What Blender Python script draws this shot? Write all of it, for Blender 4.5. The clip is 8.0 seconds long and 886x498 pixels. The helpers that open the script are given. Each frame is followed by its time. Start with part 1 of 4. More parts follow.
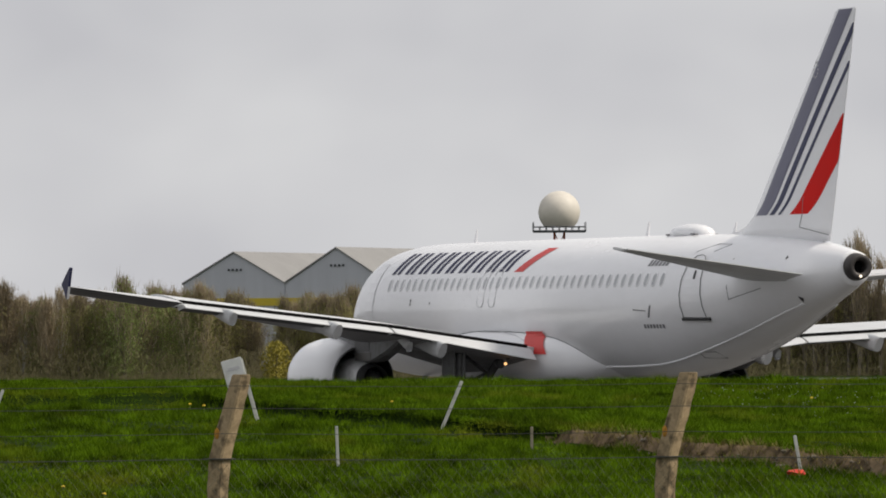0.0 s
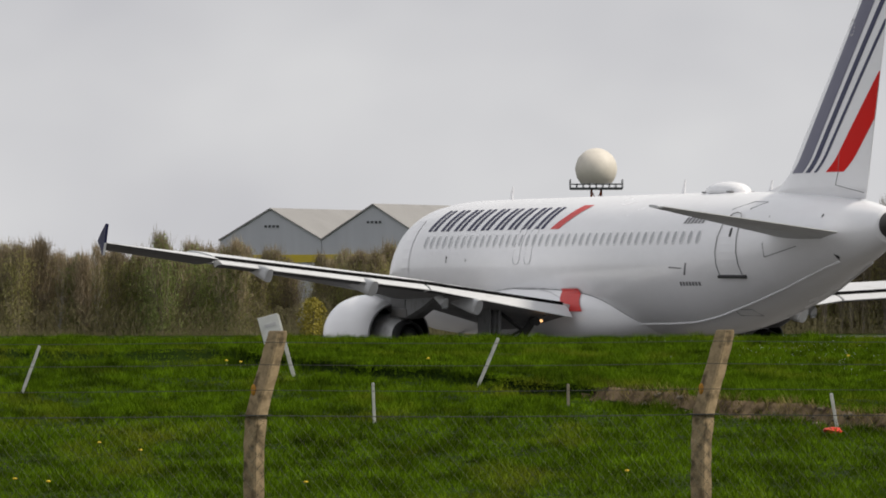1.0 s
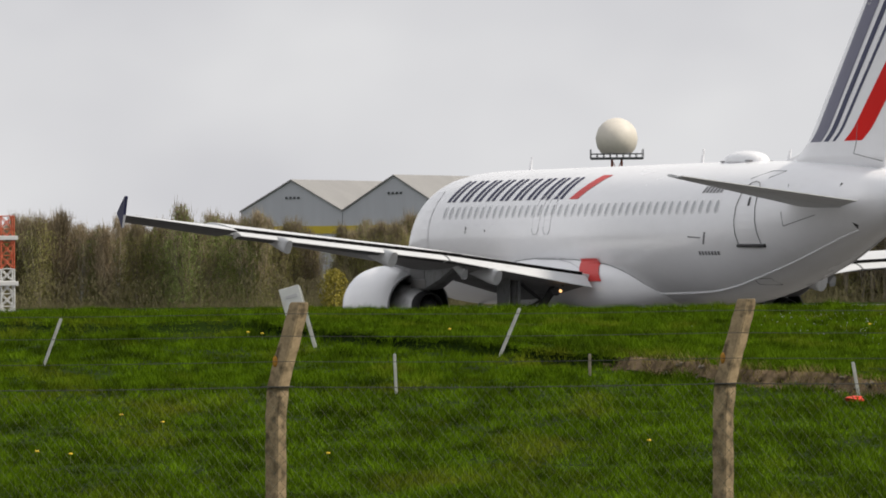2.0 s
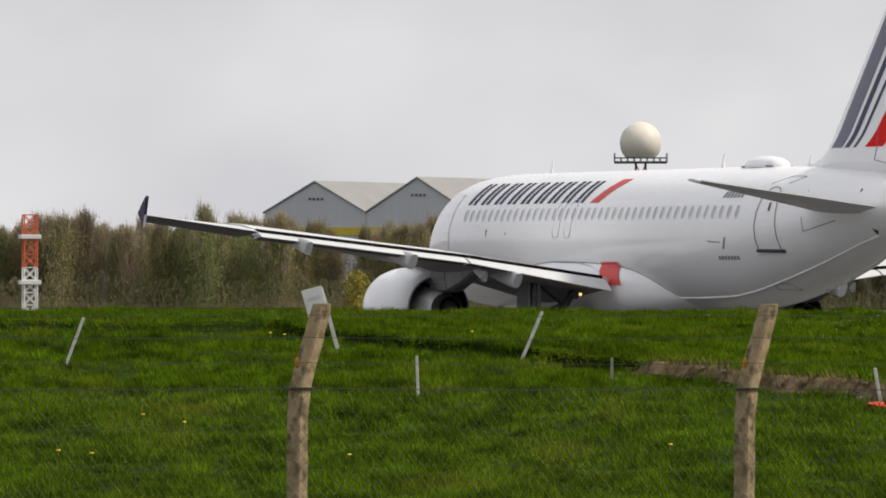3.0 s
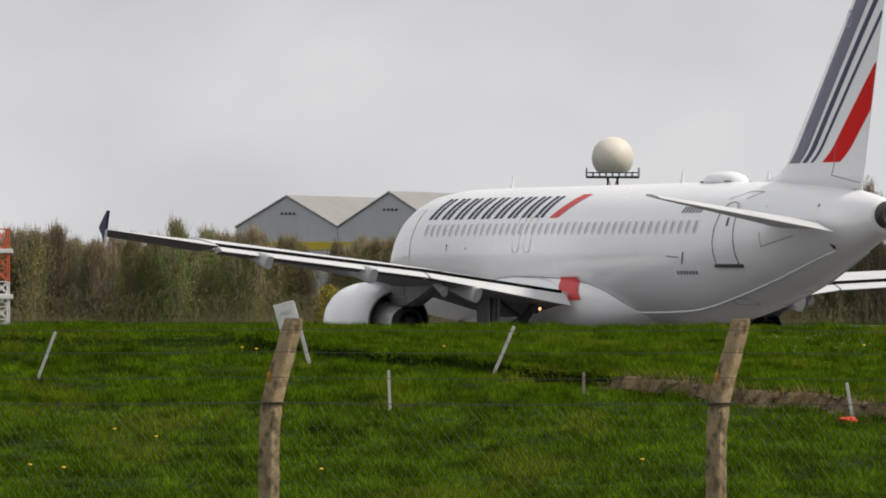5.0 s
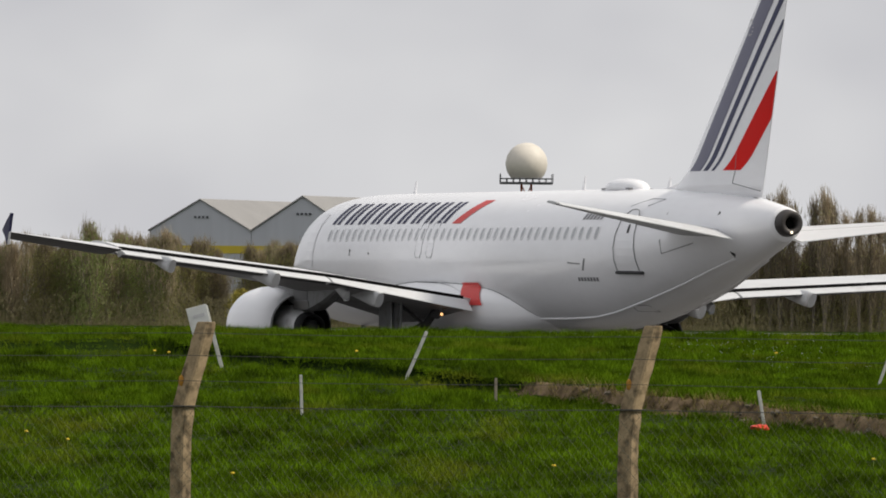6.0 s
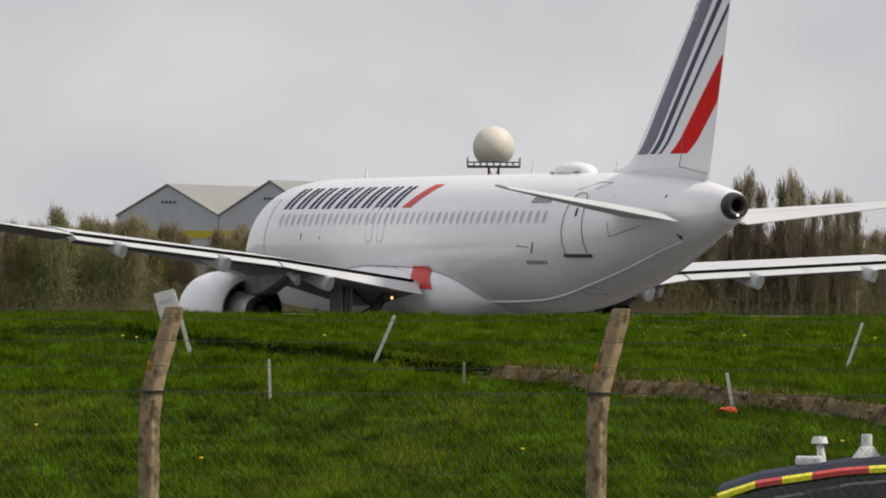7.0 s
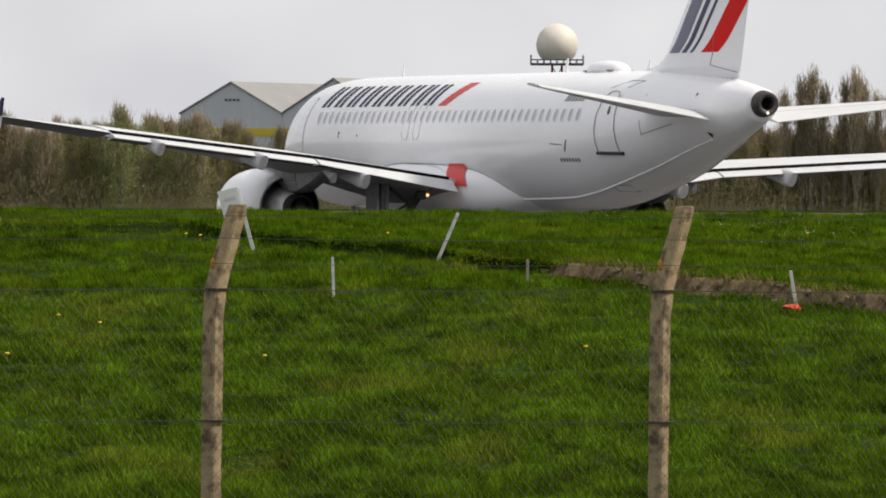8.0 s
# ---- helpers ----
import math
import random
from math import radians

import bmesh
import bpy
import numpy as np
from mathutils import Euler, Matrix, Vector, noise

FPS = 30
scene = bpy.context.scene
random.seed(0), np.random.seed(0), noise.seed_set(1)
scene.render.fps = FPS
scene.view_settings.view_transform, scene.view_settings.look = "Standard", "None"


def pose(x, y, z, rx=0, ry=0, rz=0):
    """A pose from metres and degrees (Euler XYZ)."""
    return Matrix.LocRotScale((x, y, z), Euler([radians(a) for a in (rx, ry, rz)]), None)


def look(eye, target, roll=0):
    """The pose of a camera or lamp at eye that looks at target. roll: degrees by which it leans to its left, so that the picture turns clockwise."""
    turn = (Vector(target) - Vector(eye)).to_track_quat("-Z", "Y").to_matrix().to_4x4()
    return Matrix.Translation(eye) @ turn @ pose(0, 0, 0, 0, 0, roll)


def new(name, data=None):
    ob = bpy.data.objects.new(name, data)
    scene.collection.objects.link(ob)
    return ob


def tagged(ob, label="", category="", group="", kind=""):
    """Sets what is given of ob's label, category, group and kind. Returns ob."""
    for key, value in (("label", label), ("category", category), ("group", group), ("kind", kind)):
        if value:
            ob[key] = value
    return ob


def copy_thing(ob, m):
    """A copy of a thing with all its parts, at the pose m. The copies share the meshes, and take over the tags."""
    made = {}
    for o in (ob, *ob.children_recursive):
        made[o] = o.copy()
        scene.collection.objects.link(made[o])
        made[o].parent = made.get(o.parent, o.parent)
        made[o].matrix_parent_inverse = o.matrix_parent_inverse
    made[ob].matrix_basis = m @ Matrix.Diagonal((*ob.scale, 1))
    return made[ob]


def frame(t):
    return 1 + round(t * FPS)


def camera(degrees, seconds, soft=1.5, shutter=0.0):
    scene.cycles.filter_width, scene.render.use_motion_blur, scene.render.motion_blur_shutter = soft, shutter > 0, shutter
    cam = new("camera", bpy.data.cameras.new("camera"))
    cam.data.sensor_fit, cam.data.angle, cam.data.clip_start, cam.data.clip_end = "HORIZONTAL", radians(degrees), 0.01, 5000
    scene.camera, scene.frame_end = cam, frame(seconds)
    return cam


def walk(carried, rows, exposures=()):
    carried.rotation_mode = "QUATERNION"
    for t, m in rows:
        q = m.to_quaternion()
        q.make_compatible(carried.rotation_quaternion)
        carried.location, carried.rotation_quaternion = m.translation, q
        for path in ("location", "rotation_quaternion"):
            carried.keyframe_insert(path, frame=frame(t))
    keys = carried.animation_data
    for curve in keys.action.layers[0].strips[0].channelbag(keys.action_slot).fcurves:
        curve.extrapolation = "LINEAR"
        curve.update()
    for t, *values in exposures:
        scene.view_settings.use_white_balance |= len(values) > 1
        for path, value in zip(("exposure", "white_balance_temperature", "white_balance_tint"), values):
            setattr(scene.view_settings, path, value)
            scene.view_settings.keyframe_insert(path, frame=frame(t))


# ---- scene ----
# ---------------- camera and its path ----------------
cam = camera(6.967, 8.0, soft=1.8)
EYE = (0.0, 0.0, 2.902)


def aim(pan, tilt, roll):
    return Matrix.Translation(EYE) @ pose(0, 0, 0, 0, 0, pan) @ pose(0, 0, 0, 90 + tilt) @ pose(0, 0, 0, 0, 0, -roll)


walk(cam, [
    (0.0, aim(-0.455, 0.676, 0.297)), (0.2, aim(-0.432, 0.494, 0.229)), (0.5, aim(-0.394, 0.357, 0.147)),
    (1.0, aim(-0.164, 0.338, 0.159)), (1.2, aim(-0.139, 0.059, 0.409)), (1.5, aim(0.000, 0.162, 0.265)),
    (1.7, aim(0.000, 0.143, 0.457)), (2.8, aim(0.106, 0.068, 0.217)), (3.0, aim(0.184, 0.127, -0.036)),
    (3.5, aim(0.149, 0.173, 0.233)), (4.0, aim(0.008, 0.262, 0.279)), (4.2, aim(0.000, 0.258, 0.161)),
    (5.3, aim(-0.204, 0.221, -0.259)), (5.5, aim(-0.577, 0.134, -0.320)), (5.7, aim(-0.751, 0.104, -0.584)),
    (6.0, aim(-0.720, 0.286, -0.513)), (6.2, aim(-0.734, 0.257, -0.508)), (6.5, aim(-0.934, 0.207, -0.503)),
    (6.7, aim(-1.057, 0.168, -0.484)), (7.0, aim(-0.976, 0.160, -0.260)), (7.1, aim(-0.780, 0.155, -0.474)),
    (7.2, aim(-0.555, 0.078, -0.528)), (7.3, aim(-0.500, -0.096, -0.571)), (7.5, aim(-0.417, -0.184, -0.395)),
    (7.8, aim(-0.443, -0.578, -0.291)), (8.0, aim(-0.480, -0.648, -0.232))],
     exposures=[(0.0, -0.14), (0.7, -0.14), (1.5, 0.0), (3.5, 0.06), (4.0, 0.05), (5.5, -0.07), (6.5, -0.06), (7.2, -0.14), (7.6, 0.0), (8.0, 0.12)])

# ---------------- sky, sun ----------------
world = bpy.data.worlds.new("overcast_sky")
scene.world = world
world.use_nodes = True
wn, wl = world.node_tree.nodes, world.node_tree.links
wn.clear()
w_out, w_bg = wn.new("ShaderNodeOutputWorld"), wn.new("ShaderNodeBackground")
w_sky = wn.new("ShaderNodeTexSky")
w_sky.sky_type, w_sky.sun_disc = "NISHITA", False
w_sky.sun_elevation, w_sky.sun_rotation = radians(45.7), radians(98)
w_sky.dust_density = 3.0
w_tc, w_map = wn.new("ShaderNodeTexCoord"), wn.new("ShaderNodeMapping")
w_map.inputs["Scale"].default_value = (1, 1, 1.6)
w_n = wn.new("ShaderNodeTexNoise")
w_n.inputs["Scale"].default_value, w_n.inputs["Detail"].default_value, w_n.inputs["Roughness"].default_value = 9.0, 4.0, 0.5
w_r = wn.new("ShaderNodeValToRGB")
w_r.color_ramp.elements[0].position, w_r.color_ramp.elements[0].color = 0.34, (5.75, 5.75, 6.05, 1)
w_r.color_ramp.elements[1].position, w_r.color_ramp.elements[1].color = 0.62, (7.75, 7.75, 7.8, 1)
w_mix = wn.new("ShaderNodeMix")
w_mix.data_type = "RGBA"
w_mix.inputs["Factor"].default_value = 0.93
wl.new(w_tc.outputs["Generated"], w_map.inputs["Vector"])
wl.new(w_map.outputs["Vector"], w_n.inputs["Vector"])
wl.new(w_n.outputs["Fac"], w_r.inputs["Fac"])
wl.new(w_sky.outputs["Color"], w_mix.inputs["A"])
wl.new(w_r.outputs["Color"], w_mix.inputs["B"])
wl.new(w_mix.outputs["Result"], w_bg.inputs["Color"])
w_bg.inputs["Strength"].default_value = 0.107
wl.new(w_bg.outputs["Background"], w_out.inputs["Surface"])

sun = new("sun", bpy.data.lights.new("sun", "SUN"))
sun.data.energy, sun.data.angle, sun.data.color = 3.5, radians(10), (1.0, 0.92, 0.80)
sun.matrix_basis = look((58, -8, 60), (0, 0, 0))
scene.view_settings.exposure = 0.0


# ---------------- materials ----------------
def material(name, color, rough=0.5, metal=0.0, var=0.15, scale=3.0, bump=0.0, fine=60.0, spec=0.5, rand=0.0, island=0.0, dirt=None, coat=0.0, stretch=(1, 1, 1), thin=0.0):
    """Two scales of tone, an optional second dirt colour, fine relief, and a shift of tone from piece to piece."""
    m = bpy.data.materials.new(name)
    m.use_nodes = True
    n, l = m.node_tree.nodes, m.node_tree.links
    b = n["Principled BSDF"]
    b.inputs["Metallic"].default_value = metal
    b.inputs["Specular IOR Level"].default_value = spec
    b.inputs["Coat Weight"].default_value = coat
    b.inputs["Coat Roughness"].default_value = 0.08
    tc, mp = n.new("ShaderNodeTexCoord"), n.new("ShaderNodeMapping")
    mp.inputs["Scale"].default_value = stretch
    l.new(tc.outputs["Object"], mp.inputs["Vector"])
    big, small = n.new("ShaderNodeTexNoise"), n.new("ShaderNodeTexNoise")
    big.inputs["Scale"].default_value, big.inputs["Detail"].default_value = scale, 5.0
    small.inputs["Scale"].default_value, small.inputs["Detail"].default_value = fine, 3.0
    l.new(mp.outputs["Vector"], big.inputs["Vector"])
    l.new(mp.outputs["Vector"], small.inputs["Vector"])
    add = n.new("ShaderNodeMath")
    add.operation = "MULTIPLY_ADD"
    l.new(small.outputs["Fac"], add.inputs[0])
    add.inputs[1].default_value = 0.5
    l.new(big.outputs["Fac"], add.inputs[2])
    rng = n.new("ShaderNodeMapRange")
    rng.inputs["From Min"].default_value, rng.inputs["From Max"].default_value = 0.45, 1.05
    rng.inputs["To Min"].default_value, rng.inputs["To Max"].default_value = 1 - var, 1 + var
    l.new(add.outputs[0], rng.inputs["Value"])
    value = rng.outputs["Result"]
    for amount, node, socket in ((rand, "ShaderNodeObjectInfo", "Random"), (island, "ShaderNodeNewGeometry", "Random Per Island")):
        if amount:
            src, mr, mul = n.new(node), n.new("ShaderNodeMapRange"), n.new("ShaderNodeMath")
            mr.inputs["To Min"].default_value, mr.inputs["To Max"].default_value = 1 - amount, 1 + amount
            l.new(src.outputs[socket], mr.inputs["Value"])
            mul.operation = "MULTIPLY"
            l.new(value, mul.inputs[0])
            l.new(mr.outputs["Result"], mul.inputs[1])
            value = mul.outputs[0]
    col = n.new("ShaderNodeMix")
    col.data_type, col.blend_type = "RGBA", "MULTIPLY"
    col.inputs["Factor"].default_value = 1.0
    col.inputs["A"].default_value = (*color, 1)
    l.new(value, col.inputs["B"])
    result = col.outputs["Result"]
    if dirt:
        dn, dr, dm = n.new("ShaderNodeTexNoise"), n.new("ShaderNodeMapRange"), n.new("ShaderNodeMix")
        dn.inputs["Scale"].default_value, dn.inputs["Detail"].default_value = dirt[1], 6.0
        l.new(mp.outputs["Vector"], dn.inputs["Vector"])
        dr.inputs["From Min"].default_value, dr.inputs["From Max"].default_value = dirt[2], dirt[2] + 0.16
        l.new(dn.outputs["Fac"], dr.inputs["Value"])
        sc = n.new("ShaderNodeMath")
        sc.operation = "MULTIPLY"
        l.new(dr.outputs["Result"], sc.inputs[0])
        sc.inputs[1].default_value = dirt[3]
        dm.data_type = "RGBA"
        l.new(sc.outputs[0], dm.inputs["Factor"])
        l.new(result, dm.inputs["A"])
        dm.inputs["B"].default_value = (*dirt[0], 1)
        result = dm.outputs["Result"]
    l.new(result, b.inputs["Base Color"])
    rr = n.new("ShaderNodeMapRange")
    rr.inputs["To Min"].default_value, rr.inputs["To Max"].default_value = max(0.03, rough - 0.08), min(1, rough + 0.08)
    l.new(big.outputs["Fac"], rr.inputs["Value"])
    l.new(rr.outputs["Result"], b.inputs["Roughness"])
    if bump:
        bp = n.new("ShaderNodeBump")
        bp.inputs["Strength"].default_value, bp.inputs["Distance"].default_value = bump, 0.02
        l.new(small.outputs["Fac"], bp.inputs["Height"])
        l.new(bp.outputs["Normal"], b.inputs["Normal"])
    if thin:
        tr, ms = n.new("ShaderNodeBsdfTranslucent"), n.new("ShaderNodeMixShader")
        l.new(result, tr.inputs["Color"])
        ms.inputs["Fac"].default_value = thin
        l.new(b.outputs["BSDF"], ms.inputs[1])
        l.new(tr.outputs["BSDF"], ms.inputs[2])
        l.new(ms.outputs["Shader"], n["Material Output"].inputs["Surface"])
    return m


def glowing(name, color, strength):
    m = bpy.data.materials.new(name)
    m.use_nodes = True
    b = m.node_tree.nodes["Principled BSDF"]
    b.inputs["Base Color"].default_value = (*color, 1)
    b.inputs["Emission Color"].default_value, b.inputs["Emission Strength"].default_value = (*color, 1), strength
    return m


M_white = material("white_aircraft_paint", (0.83, 0.83, 0.85), 0.24, var=0.035, scale=0.5, fine=6, dirt=((0.50, 0.49, 0.48), 0.7, 0.58, 0.14), coat=0.25, stretch=(0.35, 1, 1))
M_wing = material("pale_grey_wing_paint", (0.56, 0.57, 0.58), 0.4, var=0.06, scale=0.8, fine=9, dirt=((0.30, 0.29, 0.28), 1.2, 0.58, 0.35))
# Darker undersides hold shade in their colour; the first also paints pylon panels.
M_under = material("underside_shade_and_panel_grey", (0.075, 0.075, 0.078), 0.5, var=0.1, scale=0.9, fine=9, dirt=((0.04, 0.038, 0.036), 1.5, 0.55, 0.4))
M_belly = material("inner_wing_underside_shade", (0.36, 0.36, 0.37), 0.5, var=0.1, scale=0.9, fine=9, dirt=((0.12, 0.11, 0.11), 1.5, 0.55, 0.4))
M_navy = material("navy_paint", (0.022, 0.024, 0.07), 0.5, var=0.08, scale=1, spec=0.25)
M_finblue = material("slate_blue_paint", (0.185, 0.185, 0.25), 0.5, var=0.08, scale=1, spec=0.25)
M_navy2 = material("blue_stripe_paint", (0.055, 0.06, 0.115), 0.5, var=0.08, scale=1, spec=0.25)
M_red = material("red_paint", (0.64, 0.008, 0.005), 0.55, var=0.06, scale=1, spec=0.12)
M_coral = material("faded_red_paint", (0.62, 0.06, 0.055), 0.5, var=0.08, scale=1, spec=0.3)
# Tree row buds, lightened so that distance haze sits in the base colour.
M_rust = material("hazed_rust_tinted_buds", (0.32, 0.255, 0.155), 0.9, var=0.3, scale=0.3, rand=0.3, island=0.2, spec=0.05, thin=0.55)
# Black for the shade in the flap slots and the outlet's dark depth.
M_shade_black = material("shade_black", (0.008, 0.008, 0.008), 0.95, var=0.2, spec=0.05)
M_burnt = material("burnt_dark_metal", (0.055, 0.05, 0.048), 0.5, 0.5, var=0.25, scale=4)
# Pale mottled base colour stands in for sky reflected in the glass.
M_screen = material("painted_sky_windscreen", (0.34, 0.35, 0.36), 0.12, var=0.35, scale=5, fine=18, coat=0.6)
M_post_old = material("grey_weathered_wood", (0.25, 0.22, 0.16), 0.9, var=0.25, scale=5)
M_line = material("grey_seam", (0.20, 0.20, 0.21), 0.6, var=0.1)
M_seam_light = material("pale_seam", (0.48, 0.48, 0.50), 0.6, var=0.1)
M_pane = material("cabin_window_pane", (0.40, 0.41, 0.43), 0.2, var=0.1)
M_dark = material("near_black", (0.03, 0.03, 0.032), 0.6, var=0.2)
M_black = material("black_rubber", (0.018, 0.018, 0.019), 0.8, var=0.2, scale=6)
M_metal = material("heat_stained_metal", (0.13, 0.125, 0.12), 0.5, 0.4, var=0.2, scale=2, dirt=((0.14, 0.11, 0.09), 2.0, 0.52, 0.5))
M_cowl = material("bare_core_cowl", (0.70, 0.70, 0.71), 0.5, 0.15, var=0.12, scale=2, dirt=((0.15, 0.14, 0.13), 2.0, 0.55, 0.4))
M_gear = material("grey_gear_paint", (0.19, 0.195, 0.20), 0.5, var=0.15, scale=4, dirt=((0.07, 0.06, 0.05), 4.0, 0.5, 0.5))
M_lamp = glowing("warm_lamp", (1.0, 0.55, 0.22), 1.6)
M_tail_lamp = glowing("tail_lamp", (1.0, 0.85, 0.65), 1.6)
M_grassbase = material("grass_soil", (0.012, 0.024, 0.002), 0.95, var=0.5, scale=0.35, bump=0.6, fine=9, spec=0.05, dirt=((0.04, 0.036, 0.015), 0.5, 0.62, 0.5))
M_grass = material("grass_blades", (0.064, 0.114, 0.0032), 0.85, var=0.95, scale=1.5, fine=5.0, spec=0.03, island=0.18, dirt=((0.165, 0.188, 0.014), 0.6, 0.55, 0.65), stretch=(1, 0.32, 1), thin=0.12)
M_grass_dry = material("dry_grass_blades", (0.17, 0.14, 0.045), 0.8, var=0.3, scale=0.6, fine=4, spec=0.1, island=0.4)
M_soil = material("bare_earth", (0.18, 0.13, 0.078), 0.95, var=0.6, scale=3.0, bump=0.5, fine=14, spec=0.05, dirt=((0.022, 0.016, 0.009), 3.4, 0.48, 0.95))
M_stone = material("field_stone", (0.15, 0.125, 0.09), 0.9, var=0.3, scale=6, bump=0.5, fine=40, rand=0.35)
M_asphalt = material("taxiway_asphalt", (0.075, 0.073, 0.070), 0.9, var=0.2, scale=0.08, bump=0.2, fine=5)
M_road = material("road_asphalt", (0.055, 0.055, 0.055), 0.9, var=0.2, scale=0.6, bump=0.3, fine=40)
M_conc = material("weathered_concrete", (0.31, 0.235, 0.14), 0.92, var=0.4, scale=7, bump=0.10, fine=45, spec=0.1, dirt=((0.07, 0.055, 0.035), 11.0, 0.50, 0.85))
M_lichen = material("orange_lichen", (0.45, 0.22, 0.03), 0.95, var=0.3, scale=20)
M_wire = material("galvanised_wire", (0.055, 0.06, 0.035), 0.6, 0.2, var=0.2, scale=8)
M_wire_dark = material("rusted_wire", (0.05, 0.05, 0.045), 0.7, 0.3, var=0.2, scale=8)
M_stake = material("white_stake_paint", (0.50, 0.50, 0.47), 0.7, var=0.15, scale=5, bump=0.3, dirt=((0.24, 0.22, 0.17), 6.0, 0.52, 0.6))
M_board = material("pale_sign_board", (0.58, 0.59, 0.58), 0.6, var=0.1, scale=4, dirt=((0.35, 0.34, 0.30), 5.0, 0.55, 0.4))
M_bag = material("red_plastic", (0.65, 0.045, 0.02), 0.4, var=0.15, scale=8)
# Bark, twigs, undergrowth, buds and leaves are lightened: distance haze in their colours.
M_bark = material("hazed_grey_brown_bark", (0.24, 0.205, 0.16), 0.95, var=0.3, scale=2, rand=0.3, spec=0.1)
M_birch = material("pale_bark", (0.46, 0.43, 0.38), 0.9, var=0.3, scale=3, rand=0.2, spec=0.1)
M_twig = material("hazed_bare_twigs", (0.31, 0.255, 0.175), 0.95, var=0.25, scale=0.3, rand=0.3, island=0.2, spec=0.05, thin=0.35)
M_thicket = material("hazed_brown_undergrowth", (0.23, 0.205, 0.115), 0.95, var=0.3, scale=0.3, island=0.3, spec=0.05, thin=0.4)
M_bud = material("hazed_spring_leaf_buds", (0.38, 0.37, 0.145), 0.9, var=0.3, scale=0.3, rand=0.3, island=0.2, spec=0.05, thin=0.6)
M_leaf = material("hazed_fresh_green_leaves", (0.28, 0.34, 0.12), 0.85, var=0.3, scale=0.4, rand=0.25, island=0.2, spec=0.05, thin=0.6)
M_gorse = material("yellow_blossom", (0.30, 0.255, 0.05), 0.85, var=0.3, scale=0.6, island=0.4, spec=0.1)
# Hangar wall colour is raised to carry the haze over that distance.
M_clad = material("hazed_blue_grey_cladding", (0.47, 0.48, 0.515), 0.6, var=0.06, scale=0.3, stretch=(4, 4, 0.3))
M_roof = material("fibre_cement_roof", (0.25, 0.245, 0.24), 0.8, var=0.1, scale=0.3, fine=4)
M_yellow = material("yellow_cladding", (0.55, 0.42, 0.03), 0.6, var=0.08, scale=0.5)
M_radome = material("cream_radome_panel", (0.66, 0.615, 0.54), 0.6, var=0.10, scale=0.5, fine=3, rand=0.05)
M_steel = material("dark_steel", (0.07, 0.075, 0.08), 0.6, 0.3, var=0.2, scale=2)
M_towred = material("red_mast_paint", (0.50, 0.10, 0.04), 0.6, var=0.15, scale=2)
M_towwhite = material("white_mast_paint", (0.62, 0.62, 0.60), 0.6, var=0.12, scale=2)
M_carsilver = material("silver_car_paint", (0.50, 0.51, 0.53), 0.3, 0.3, var=0.05, scale=2, coat=0.5)
M_caryellow = material("fluorescent_yellow_film", (0.72, 0.68, 0.02), 0.4, var=0.08, scale=4)
M_carred = material("red_film", (0.52, 0.05, 0.05), 0.4, var=0.1, scale=4)
M_carblue = material("dark_blue_trim", (0.012, 0.015, 0.035), 0.6, var=0.1, scale=4, spec=0.15)
M_lens = material("clear_lamp_lens", (0.33, 0.34, 0.35), 0.18, var=0.55, scale=9, fine=30, coat=0.4, dirt=((0.08, 0.08, 0.085), 8.0, 0.52, 0.7))
M_plastic = material("white_plastic", (0.72, 0.72, 0.70), 0.45, var=0.06, scale=5)
M_dandelion = material("dandelion_yellow", (0.75, 0.52, 0.02), 0.7, var=0.1)

M_glass = bpy.data.materials.new("tinted_car_glass")
M_glass.use_nodes = True
_g = M_glass.node_tree.nodes["Principled BSDF"]
_g.inputs["Base Color"].default_value = (0.02, 0.026, 0.024, 1)
_g.inputs["Transmission Weight"].default_value, _g.inputs["Roughness"].default_value = 0.75, 0.03


# ---------------- mesh helpers ----------------
def obj(name, bm, mat, smooth=False):
    me = bpy.data.meshes.new(name)
    bm.to_mesh(me)
    bm.free()
    for m in (mat if isinstance(mat, (list, tuple)) else [mat]):
        me.materials.append(m)
    if smooth:
        me.shade_smooth()
    return new(name, me)


def part(name, bm, mat, parent, label="", smooth=False):
    ob = obj(name, bm, mat, smooth)
    ob.parent = parent
    return tagged(ob, label)


def from_lists(name, verts, faces, mat):
    me = bpy.data.meshes.new(name)
    me.from_pydata(verts, [], faces)
    me.materials.append(mat)
    return new(name, me)


def add_box(bm, c, s, m=None, bevel=0.0):
    r = bmesh.ops.create_cube(bm, size=1, matrix=Matrix.Translation(c) @ (m or Matrix()) @ Matrix.Diagonal((*s, 1)))
    if bevel:
        es = list({e for v in r["verts"] for e in v.link_edges})
        bmesh.ops.bevel(bm, geom=es, offset=bevel, segments=2, affect="EDGES", profile=0.6)
    return bm


def box(c, s, m=None, bevel=0.0):
    return add_box(bmesh.new(), c, s, m, bevel)


def add_tube(bm, a, b, r0, r1=None, n=8):
    a, b = Vector(a), Vector(b)
    d = b - a
    bmesh.ops.create_cone(bm, cap_ends=True, segments=n, radius1=r0, radius2=r0 if r1 is None else r1, depth=d.length,
                          matrix=Matrix.Translation((a + b) / 2) @ d.to_track_quat("Z", "Y").to_matrix().to_4x4())
    return bm


def tube(a, b, r0, r1=None, n=8):
    return add_tube(bmesh.new(), a, b, r0, r1, n)


